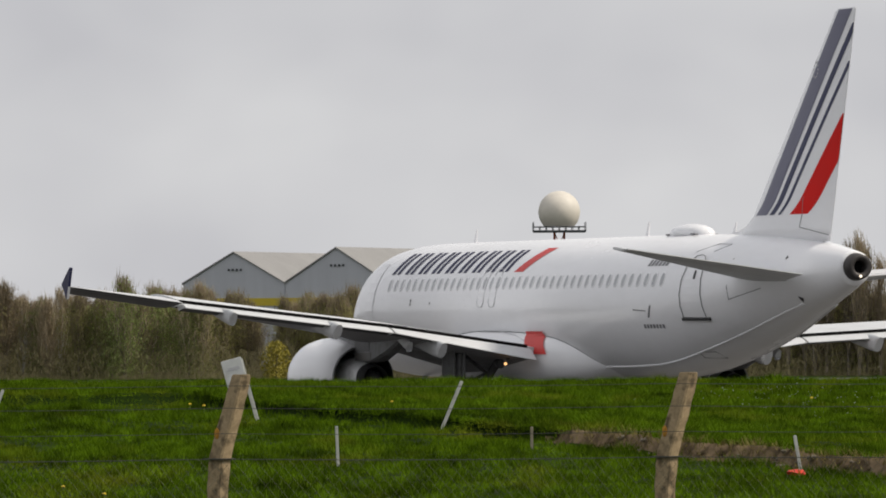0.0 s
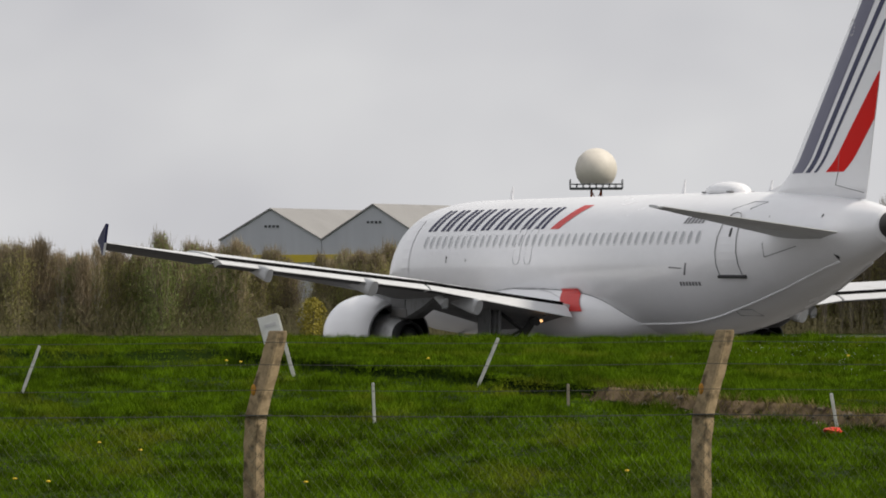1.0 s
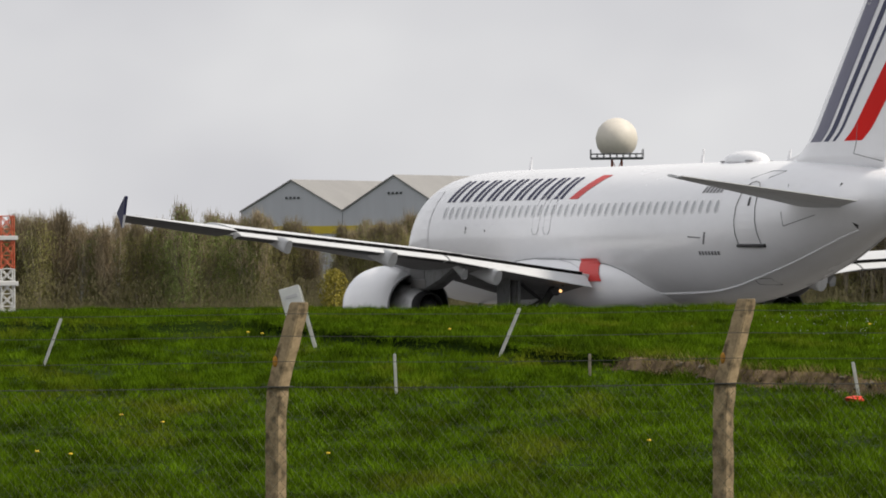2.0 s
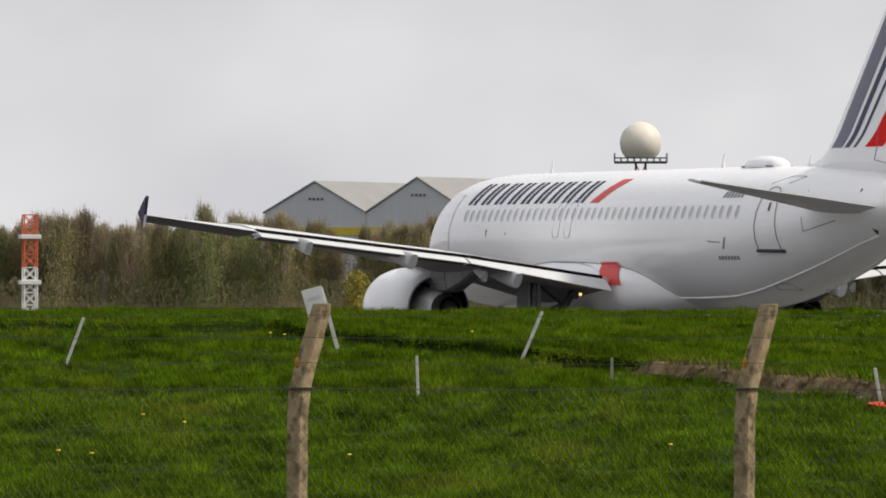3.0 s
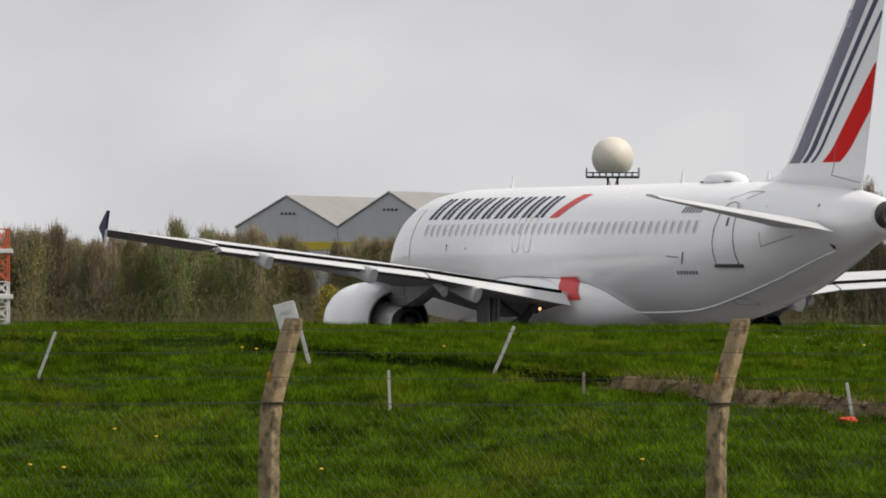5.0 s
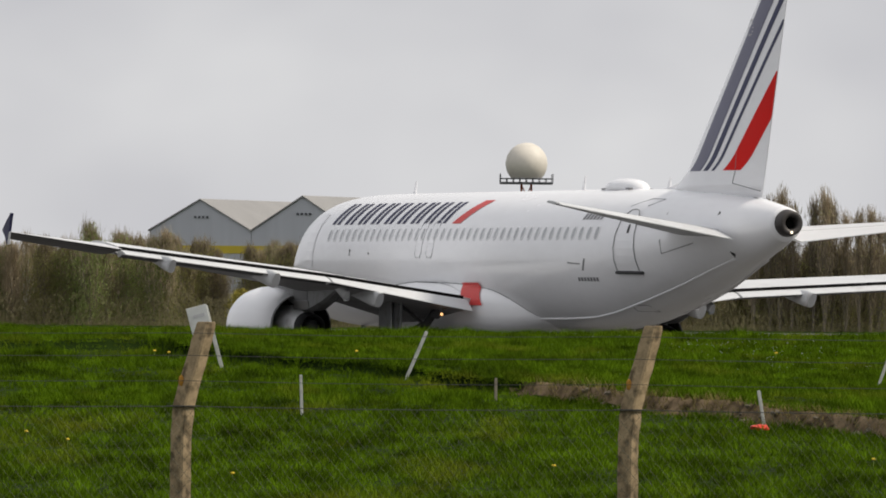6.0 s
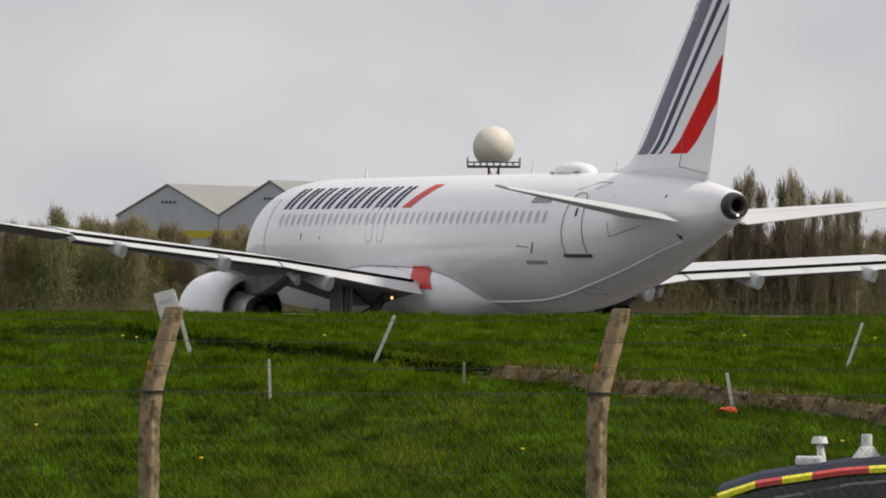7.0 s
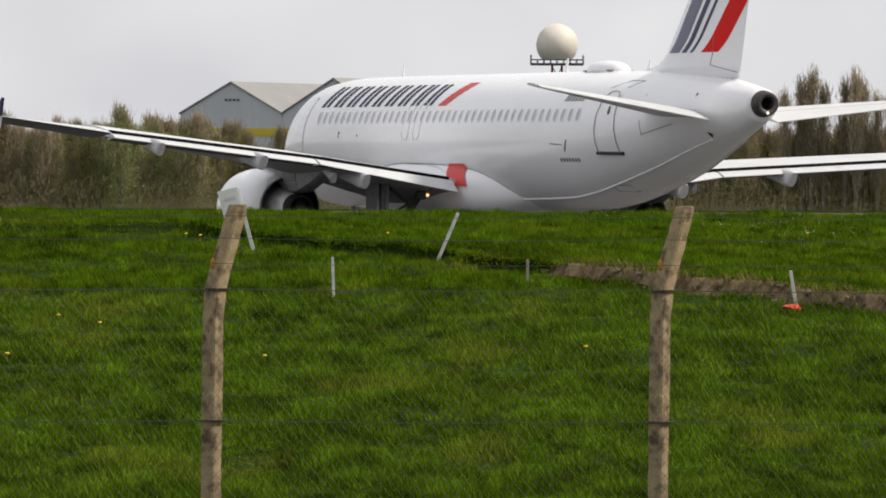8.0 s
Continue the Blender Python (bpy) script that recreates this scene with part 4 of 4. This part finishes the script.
kinds = []
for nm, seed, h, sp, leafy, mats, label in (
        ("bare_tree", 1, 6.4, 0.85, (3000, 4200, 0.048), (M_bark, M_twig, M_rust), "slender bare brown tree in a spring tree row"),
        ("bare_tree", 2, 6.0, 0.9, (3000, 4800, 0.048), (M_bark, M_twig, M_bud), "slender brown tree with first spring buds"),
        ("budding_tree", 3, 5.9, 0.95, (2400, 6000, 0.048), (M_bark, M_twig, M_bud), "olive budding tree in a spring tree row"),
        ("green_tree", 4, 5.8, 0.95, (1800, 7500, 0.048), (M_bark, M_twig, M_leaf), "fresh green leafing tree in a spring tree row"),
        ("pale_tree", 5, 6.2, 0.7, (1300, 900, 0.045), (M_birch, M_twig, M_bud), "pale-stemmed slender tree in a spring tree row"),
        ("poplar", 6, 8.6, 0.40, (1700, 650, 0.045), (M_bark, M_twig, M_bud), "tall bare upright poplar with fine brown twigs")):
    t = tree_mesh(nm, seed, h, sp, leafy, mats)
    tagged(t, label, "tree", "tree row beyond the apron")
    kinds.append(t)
r = random.Random(11)
first = [True] * len(kinds)


def plant(k, x, y, s=1.0):
    m = pose(x, y, 0, 0, 0, r.uniform(0, 360))
    if first[k]:
        kinds[k].matrix_basis, first[k] = m, False
        kinds[k].scale = (s, s, s)
    else:
        t = copy_thing(kinds[k], m)
        t.scale = (s * r.uniform(0.95, 1.05),) * 2 + (s,)


x = -42.0
while x < 56:
    green = -21.5 < x < -13.0 or -6.6 < x < 2
    k = r.choice((2, 3, 3, 2, 1)) if green else r.choice((0, 1, 2, 2, 4, 1, 3, 2)) if x < -5 else r.choice((0, 0, 1, 1, 2, 4))
    tall = 0.95 if 26 < x < 36.5 else 0.98 if -12.2 < x < -5.5 else 1.0
    plant(k, x, 492 + r.uniform(0, 6), tall * r.uniform(0.86, 1.12))
    if r.random() < 0.9:
        plant(r.choice((0, 1, 2)), x + 0.3, 500 + r.uniform(0, 6), tall * r.uniform(0.7, 1.0))
    x += r.uniform(0.4, 0.8)
    if 36.6 < x < 38.4:
        x = 38.5
    if -8.7 < x < -6.9:
        x = -6.9
plant(3, -17.6, 491, 1.22)
for x, s in ((28.3, 1.1), (29.0, 1.18), (29.8, 1.06), (31.2, 1.1), (31.9, 1.17), (32.5, 1.08), (33.4, 0.98), (34.2, 1.0), (35.0, 1.02), (35.7, 0.95), (36.2, 0.9), (39.5, 1.0), (40.6, 1.04), (27.2, 1.0)):
    plant(5, x, 489 + r.uniform(0, 3), s)

# thicket at the trees' feet
vs, fs = [], []
for _ in range(60000):
    x, y = r.uniform(-45, 58), 489 + r.uniform(0, 8)
    top = 2.0 + 2.2 * noise.noise((x * 0.35, 1, 0)) + 0.6 * noise.noise((x * 1.3, 4, 0))
    z = r.random() ** 2.2 * max(0.5, top)
    s, a = r.uniform(0.012, 0.035), r.uniform(0, 6.28)
    k = len(vs)
    vs += [(x - s, y, z), (x + s, y + 0.02, z - 0.02), (x + math.cos(a) * 0.10, y, z + r.uniform(0.10, 0.35))]
    fs.append((k, k + 1, k + 2))
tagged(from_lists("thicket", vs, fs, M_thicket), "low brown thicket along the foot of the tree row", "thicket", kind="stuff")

vs, fs = [], []
for _ in range(9000):
    x, y = r.uniform(-170, 190), 1500 + r.uniform(0, 30)
    top = 9 + 3 * noise.noise((x * 0.06, 1, 0)) + 2 * noise.noise((x * 0.4, 4, 0))
    z, q = r.random() * top, r.uniform(0.2, 0.5)
    k = len(vs)
    vs += [(x - q, y, z), (x + q, y + 0.1, z - 0.1), (x + r.uniform(-0.4, 0.4), y, z + r.uniform(0.8, 2.2))]
    fs.append((k, k + 1, k + 2))
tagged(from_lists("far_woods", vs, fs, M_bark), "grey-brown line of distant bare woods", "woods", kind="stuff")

bush = thing("gorse_bush", "rounded yellow flowering bush before the trees", "bush", "", pose(-7.3, 484, 0))
part("stems", add_tube(add_tube(tube((0, 0, 0), (0.3, 0, 1.3), 0.06), (0, 0, 0), (-0.5, 0.1, 1.2), 0.05), (0, 0, 0), (0.1, -0.3, 1.6), 0.05), M_bark, bush)
vs, fs = [], []
for _ in range(1800):
    a, q, z = r.uniform(0, 6.28), math.sqrt(r.random()), r.random()
    w = 1.15 * (1 - (2 * z - 0.8) ** 2 * 0.45) * (0.85 + 0.25 * math.sin(3 * a))
    p = Vector((w * q * math.cos(a), w * q * math.sin(a), 0.1 + 2.3 * z + r.gauss(0, 0.1)))
    e = Euler((r.uniform(0, 6.28), r.uniform(0, 6.28), 0)).to_matrix()
    k = len(vs)
    vs += [p + e @ Vector(v) for v in ((-0.08, 0, 0), (0, -0.05, 0), (0.08, 0, 0), (0, 0.05, 0.02))]
    fs.append((k, k + 1, k + 2, k + 3))
bl = from_lists("blossom", vs, fs, M_gorse)
bl.parent = bush

# ---------------- stakes on the bank ----------------
def stake(x, y, dx, h, w=0.035, name="marker_stake", label="white painted wooden marker stake leaning in the grass", mat=M_stake):
    z = ground_z(x, y) - 0.05
    ang = math.degrees(math.atan2(dx, h))
    s = thing(name, label, "stake", "marker stakes", pose(x, y, z, 0, ang, 0))
    ln = math.hypot(dx, h) + 0.05
    part("shaft", box((0, 0, ln / 2), (w, 0.03, ln), bevel=0.006), mat, s)
    part("tip", box((0, 0, ln + 0.004), (w * 0.9, 0.028, 0.02), bevel=0.006), mat, s)
    return s


stake(0.80, 108.8, 0.31, 0.73, 0.05)
stake(-5.92, 107.0, 0.27, 0.72, 0.045)
stake(-0.66, 100.0, -0.02, 0.55, 0.04)
stake(5.62, 98.5, -0.08, 0.48, 0.045)
stake(2.08, 104.0, 0.0, 0.30, 0.04, "weathered_stake", "short grey weathered wooden stake in the grass", M_post_old)
stake(8.12, 112.0, 0.24, 0.68, 0.045)
sign = thing("leaning_sign", "pale rectangular notice board leaning on a white stake", "sign", "", pose(-1.98, 112.7, ground_z(-1.98, 112.7) - 0.05, 0, -15, 0))
part("shaft", box((0, 0, 0.52), (0.06, 0.03, 1.05), bevel=0.006), M_stake, sign)
part("board", box((-0.15, -0.025, 0.86), (0.32, 0.02, 0.42), bevel=0.006), M_board, sign, "pale weathered board")
part("notice_bar", box((-0.14, -0.037, 0.92), (0.18, 0.006, 0.05)), M_seam_light, sign)

bag = thing("plastic_scrap", "crumpled bright red plastic scrap lying in the grass", "litter", "", pose(5.45, 96.4, ground_z(5.45, 96.4) + 0.07))
bm = bmesh.new()
bmesh.ops.create_icosphere(bm, subdivisions=3, radius=0.1)
for v in bm.verts:
    v.co += v.normal * 0.05 * noise.noise(v.co * 14)
    v.co *= 0.8
    v.co.x *= 1.6
    v.co.z = v.co.z * 0.5 + 0.03
part("scrap", bm, M_bag, bag)

for k in range(16):
    y = random.uniform(82, 128)
    x = random.uniform(-0.07, 0.085) * y
    d = thing("dandelion", "small yellow dandelion flower in the grass", "flower", "dandelions", pose(x, y, ground_z(x, y)))
    part("stem", tube((0, 0, 0), (0, 0, 0.11), 0.004, n=5), M_leaf, d)
    bm = bmesh.new()
    bmesh.ops.create_uvsphere(bm, u_segments=10, v_segments=6, radius=0.028, matrix=Matrix.Translation((0, 0, 0.12)) @ Matrix.Diagonal((1, 1, 0.5, 1)))
    part("bloom", bm, M_dandelion, d)
for k in range(30):
    x = r.uniform(3.0, 9.5)
    y = edge_y(x) - r.uniform(0.05, 0.6)
    s = r.uniform(0.025, 0.075)
    bm = bmesh.new()
    bmesh.ops.create_icosphere(bm, subdivisions=2, radius=s)
    for v in bm.verts:
        v.co += v.normal * s * 0.5 * noise.noise(v.co * 20 + Vector((k, 0, 0)))
        v.co.z *= 0.65
    st = obj("stone", bm, M_stone)
    st.matrix_basis = pose(x, y, ground_z(x, y) + s * 0.25, 0, 0, r.uniform(0, 360))
    tagged(st, "rough brown stone in the bare earth step", "stone", "stones in the bank")

vs, fs = [], []
for _ in range(140):
    x, y = r.gauss(7.2, 1.0), r.gauss(127, 6)
    z, q = ground_z(x, y) + r.uniform(0.10, 0.16), r.uniform(0.002, 0.0048)
    k = len(vs)
    vs += [(x - q, y, z - q), (x + q, y, z - q), (x + q, y + q, z + q), (x - q, y + q, z + q), (x, y - q, z + 0.3 * q)]
    fs += [(k, k + 1, k + 4), (k + 1, k + 2, k + 4), (k + 2, k + 3, k + 4), (k + 3, k, k + 4)]
tagged(from_lists("daisy_patch", vs, fs, M_plastic), "scattered tiny white daisies in the grass", "flowers", kind="stuff")

# ---------------- fence ----------------
FY, FZ = 48.7, -0.35


def fence_post(m):
    p = thing("fence_post", "weathered concrete fence post with a cranked top", "fence post", "fence posts", m)
    s = 0.055
    keys = [(-0.2, -0.008, 1.0), (1.2, 0.0, 1.0), (2.25, 0.010, 1.04), (2.43, 0.026, 1.08), (2.56, 0.056, 1.08), (2.72, 0.104, 1.04), (2.93, 0.158, 1.0), (2.985, 0.170, 0.94), (2.995, 0.172, 0.8)]
    c, sn = math.cos(radians(52)), math.sin(radians(52))
    rr = random.Random(5)
    rings = []
    for z in sorted({round(-0.2 + 0.045 * k, 3) for k in range(71)} | {2.985, 2.995}):
        if z > 2.995:
            continue
        x = float(np.interp(z, [k[0] for k in keys], [k[1] for k in keys]))
        q = s * float(np.interp(z, [k[0] for k in keys], [k[2] for k in keys]))
        ring = []
        for cx, cy in ((-1, -1), (1, -1), (1, 1), (-1, 1)):
            for ex, ey in ((0.78, 1.0), (1.0, 0.78)) if cx * cy < 0 else ((1.0, 0.78), (0.78, 1.0)):
                wear = 1 - (rr.random() ** 2) * 0.10
                u, v = cx * q * ex * wear, cy * q * ey * wear
                ring.append((x + u * c - v * sn, u * sn + v * c, z))
        rings.append(ring)
    part("shaft", loft(rings), M_conc, p, "rough brown-grey concrete shaft")
    for z in (0.25, 0.9, 1.55, 2.43):
        part("tie_wire", box((0.02 if z > 2 else 0.005, 0, z), (0.16, 0.16, 0.008), pose(0, 0, 0, 0, 0, 52)), M_wire_dark, p)
    for x, z in ((-0.068, 2.60), (-0.062, 1.0), (-0.055, 0.55)):
        bm = bmesh.new()
        bmesh.ops.create_icosphere(bm, subdivisions=2, radius=0.03, matrix=Matrix.Translation((x + (0.075 if z > 2.5 else 0.0), -0.035, z)) @ Matrix.Diagonal((0.6, 0.5, 1.3, 1)))
        part("lichen", bm, M_lichen, p, "orange lichen patch")
    return p


post = fence_post(pose(-1.138, FY, FZ))
for x in (1.855, -4.14, 4.86):
    copy_thing(post, pose(x, FY, FZ, 0, 0, 1.5 if x > 0 else -1))
fence = thing("chain_link_fence", "thin galvanised chain-link mesh with line wires", "fence", "", pose(0, FY - 0.1, FZ))
X0, X1, H, step = -4.1, 5.0, 2.43, 0.075
vs, fs = [], []


def strand(a, b, rad):
    a, b = Vector(a), Vector(b)
    d = (b - a).normalized()
    u = d.cross(Vector((0, 1, 0))).normalized() * rad
    w = Vector((0, rad, 0))
    k = len(vs)
    for q in (a, b):
        for o in (u, w, -u, -w):
            vs.append(q + o)
    for i in range(4):
        j = (i + 1) % 4
        fs.append((k + i, k + j, k + 4 + j, k + 4 + i))


run = H * 0.85
for sgn in (1, -1):
    x = X0 - run
    while x < X1 + run:
        a, b = (x, 0.0), (x + sgn * run, H)
        lo, hi = 0.0, 1.0
        for bound, keep in ((X0, 1), (X1, -1)):
            fa, fb = (a[0] - bound) * keep, (b[0] - bound) * keep
            if fa < 0 and fb < 0:
                lo, hi = 1, 0
            elif fa < 0:
                lo = max(lo, fa / (fa - fb))
            elif fb < 0:
                hi = min(hi, fa / (fa - fb))
        if hi - lo > 0.01:
            wob = 0.006 * noise.noise((x, sgn, 0))
            strand((a[0] + (b[0] - a[0]) * lo, 0.004 * sgn + wob, H * lo), (a[0] + (b[0] - a[0]) * hi, 0.004 * sgn - wob, H * hi), 0.0009)
        x += step
mesh_ob = from_lists("mesh", vs, fs, M_wire)
mesh_ob.parent = fence
for z, y, x, rad in ((0.3, 0, 0, 0.003), (1.55, 0, 0, 0.003), (2.43, 0, 0, 0.003), (2.60, 0, 0.05, 0.0022), (2.77, 0, 0.1, 0.0022), (2.92, 0, 0.15, 0.0022)):
    qs = [X0 + (X1 - X0) * k / 36 for k in range(37)]
    bm = loft([[(q, y + rad * math.cos(t), z + rad * math.sin(t) - 0.012 * math.sin(math.pi * ((q - X0) % 3) / 3)) for t in (0, 1.257, 2.513, 3.77, 5.027)] for q in qs])
    part("line_wire", bm, M_wire_dark, fence)

# ---------------- airfield vehicle ----------------
car = thing("airfield_vehicle", "silver patrol car with yellow and red roof squares and lamp rack", "car")
CW = 0.80
side_prof = [(-0.35, 0.45), (-0.42, 0.8), (-0.38, 1.1), (0.0, 1.15), (3.35, 1.10), (4.15, 1.0), (4.35, 0.75), (4.32, 0.4), (3.9, 0.3), (0.0, 0.3)]
part("body", loft([[(x, y, z) for x, z in side_prof] for y in (-0.92, 0.92)]), M_carsilver, car, "silver lower body")
roof_line = [(-0.05, 1.60), (0.25, 1.70), (0.9, 1.80), (1.6, 1.845), (2.2, 1.835), (2.6, 1.77), (2.95, 1.65)]
rings = []
for x, z in roof_line:
    rings.append([(x, -CW, z - 0.06), (x, -CW * 0.96, z - 0.015), (x, -CW * 0.7, z + 0.025), (x, 0, z + 0.045), (x, CW * 0.7, z + 0.025), (x, CW * 0.96, z - 0.015), (x, CW, z - 0.06), (x, 0, z - 0.05)])
roof = part("roof", loft(rings), M_carblue, car, "dark blue roof")


def roof_z(x):
    return float(np.interp(x, [p[0] for p in roof_line], [p[1] for p in roof_line]))


for sd in (-1, 1):
    x = -0.05
    for k, (ln, mat) in enumerate(((0.28, M_caryellow), (0.2, M_carred), (0.22, M_caryellow), (0.42, M_carred), (0.34, M_caryellow), (0.45, M_carred), (0.1, M_caryellow), (0.5, M_carsilver), (0.5, M_carsilver))):
        pts = [(x + ln * q / 4, roof_z(x + ln * q / 4)) for q in range(5)]
        part("edge_panel", sheet([[(px, sd * (CW + 0.012), pz - 0.062) for px, pz in pts], [(px, sd * (CW + 0.012), pz - 0.028) for px, pz in pts], [(px, sd * (CW * 0.96), pz - 0.008) for px, pz in pts]]), mat, roof)
        x += ln
    part("pillar", loft([[(-0.1 + d, sd * (CW + 0.005), 1.56), (-0.36 + d, sd * 0.9, 1.12)] for d in (0, 0.2)] , closed=False), M_caryellow, car, "yellow rear pillar")
    part("pillar", loft([[(2.80 + d, sd * (CW + 0.004), 1.66 - d * 0.4), (3.42 + d, sd * 0.9, 1.10)] for d in (0, 0.14)], closed=False), M_carsilver, car)
    part("pillar", loft([[(1.35 + d, sd * (CW + 0.004), 1.77), (1.4 + d, sd * 0.9, 1.12)] for d in (0, 0.1)], closed=False), M_carblue, car)
    g = [[(x, sd * (CW - 0.003), roof_z(min(x, 2.85)) - 0.08) for x in np.linspace(0.1, 2.85, 12)], [(x, sd * 0.89, 1.13) for x in np.linspace(-0.1, 3.4, 12)]]
    part("side_window", sheet(g), M_glass, car, "dark tinted side window")
part("windscreen", sheet([[(2.93, y, 1.63) for y in np.linspace(-0.78, 0.78, 6)], [(3.18, y * 1.08, 1.38) for y in np.linspace(-0.78, 0.78, 6)], [(3.48, y * 1.12, 1.11) for y in np.linspace(-0.78, 0.78, 6)]]), M_screen, car, "sloping windscreen with sky reflection in its colour")
part("rear_window", sheet([[(-0.08, y, 1.57) for y in (-0.75, 0, 0.75)], [(-0.4, y, 1.12) for y in (-0.85, 0, 0.85)]]), M_glass, car)
for i in range(5):
    for j in range(6):
        x, y = 1.86 + 0.15 * i, -0.66 + 0.22 * j
        hump = lambda yy: 0.052 - 0.034 * (abs(yy) / 0.66) ** 2
        part("roof_square", sheet([[(xx, yy, roof_z(xx) + hump(yy)) for yy in (y, y + 0.105, y + 0.21)] for xx in (x, x + 0.07, x + 0.14)]), M_caryellow if (i * 2 + j) % 3 else M_carred, roof)
for x in (0.75, 1.75):
    for sd in (-1, 1):
        part("seat_back", box((x, sd * 0.38, 1.05), (0.16, 0.5, 0.75), bevel=0.05), M_black, car)
part("dashboard", box((2.95, 0, 1.08), (0.5, 1.5, 0.12), bevel=0.04), M_black, car)
rack = part("lamp_rack", box((1.90, 0, 1.985), (0.84, 1.25, 0.06), bevel=0.01), M_dark, car, "black lamp rack")
for x in (1.52, 1.70, 2.0, 2.25):
    for sd in (-1, 1):
        part("rack_foot", tube((x, sd * 0.58, 1.80), (x, sd * 0.58, 1.98), 0.085, 0.06, 14), M_dark, rack)
lower = part("light_bar", box((1.83, 0, 2.075), (0.76, 1.3, 0.11), bevel=0.02), M_lens, car, "low clear light bar")
for k in range(9):
    part("lens_rib", box((1.50 + 0.083 * k, -0.652, 2.075), (0.012, 0.02, 0.085)), M_seam_light, lower)
part("lens_divider", box((1.63, -0.652, 2.075), (0.03, 0.022, 0.11)), M_dark, lower)
for x in (1.735, 2.08):
    top = part("lamp_box", box((x, 0, 2.23), (0.335, 1.2, 0.20), bevel=0.035), M_lens, car, "large clear beacon box")
    part("lamp_reflector", tube((x + 0.055, -0.598, 2.235), (x + 0.055, -0.612, 2.235), 0.06, 0.05, n=18), M_seam_light, top, "bright round reflector")
    part("reflector_core", tube((x + 0.055, -0.61, 2.235), (x + 0.055, -0.618, 2.235), 0.022, n=12), M_line, top)
    part("box_edge", box((x + 0.10, -0.602, 2.23), (0.012, 0.012, 0.19)), M_plastic, top)
    part("dark_cell", box((x - 0.08, -0.601, 2.22), (0.09, 0.008, 0.13), pose(0, 0, 0, 0, 25, 0)), M_line, top)
part("beacon_spot", box((1.91, -0.602, 2.17), (0.04, 0.02, 0.04)), M_carred, lower)
part("work_lamp", box((1.86, -0.65, 1.925), (0.14, 0.1, 0.10), bevel=0.015), M_plastic, rack)
part("work_lamp", box((2.29, -0.62, 1.93), (0.15, 0.1, 0.10), bevel=0.015), M_plastic, rack)
part("rack_bar", tube((1.60, -0.64, 1.955), (2.34, -0.64, 1.955), 0.022), M_plastic, rack)
ant = part("mushroom_aerial", add_tube(tube((0.82, -0.1, 1.79), (0.80, -0.1, 1.96), 0.035, 0.025, 12), (0.80, -0.1, 1.95), (0.80, -0.1, 2.0), 0.065, 0.05, 16), M_plastic, car, "white mushroom aerial")
part("aerial_base", box((0.72, -0.1, 1.82), (0.2, 0.14, 0.07), bevel=0.02), M_plastic, ant)
part("cone_aerial", add_tube(tube((1.15, -0.05, 1.83), (1.15, -0.05, 1.93), 0.12, 0.05, 16), (1.15, -0.05, 1.92), (1.15, -0.05, 2.02), 0.045, 0.04, 14), M_plastic, car, "white cone aerial")
for ob in [c for c in car.children if c.name.split(".")[0] in ("lamp_rack", "light_bar", "lamp_box", "mushroom_aerial", "cone_aerial")]:
    ob.location.x = -0.12
car_wheels = []
for x in (0.45, 3.3):
    for sd in (-1, 1):
        wh = part("wheel", tube((0, -0.12, 0), (0, 0.12, 0), 0.36, n=24), M_black, car, "black road wheel")
        wh.matrix_basis = Matrix.Translation((x, sd * 0.84, 0.36))
        part("hub", tube((0, -0.125, 0), (0, 0.125, 0), 0.2, n=16), M_metal, wh)
        car_wheels.append((wh, Vector((x, sd * 0.84, 0.36))))


# ---------------- what moves ----------------
def motions():
    yaw = radians(20.73)
    head = Vector((-math.sin(yaw), math.cos(yaw), 0))
    nose = Vector((-0.516, 231.365, 0.0))
    side_shift = Vector((-math.cos(yaw), -math.sin(yaw), 0)) * 0.097 + Vector((0, 0, -0.045))
    ts = [0, 0.5, 1, 1.5, 2.25, 3, 3.5, 4, 4.75, 5.5, 6, 6.5, 7, 7.5, 8]
    go = [0, 0.03, 0.07, 0.14, 0.27, 0.45, 0.61, 0.84, 1.27, 1.81, 2.32, 2.94, 3.75, 4.79, 6.04]
    walk(plane, [(t, pose(*(nose + head * s + side_shift), 1.5, 0, 90 + 20.73)) for t, s in zip(ts, go)])
    fine = [k * 0.25 for k in range(33)]
    for wheel, at, rad in wheels:
        walk(wheel, [(t, Matrix.Translation(at) @ Matrix.Rotation(float(np.interp(t, ts, go)) / rad, 4, "Y")) for t in fine])
    for ele, at, ax in elevators:
        rows = [(0, 3.5), (3.0, 3.5), (3.15, 3.0), (3.5, -5), (4.0, -9), (5.3, -9.5), (8, -9.5)]
        walk(ele, [(t, Matrix.Translation(at) @ Matrix.Rotation(radians(d), 4, ax)) for t, d in rows])
    for_car = [(t, -1.48 + 9.12 * (t - 6.5)) for t in (0, 2, 4, 6, 6.5, 7, 7.5, 8)]
    walk(car, [(t, pose(x, 54.8 - 0.105 * x, -0.335, 0, 0, -6)) for t, x in for_car])
    steps = [k * 0.03333334 for k in range(241)]
    for wh, at in car_wheels:
        walk(wh, [(t, Matrix.Translation(at) @ Matrix.Rotation(9.12 * t / 0.36, 4, "Y")) for t in steps])


motions()
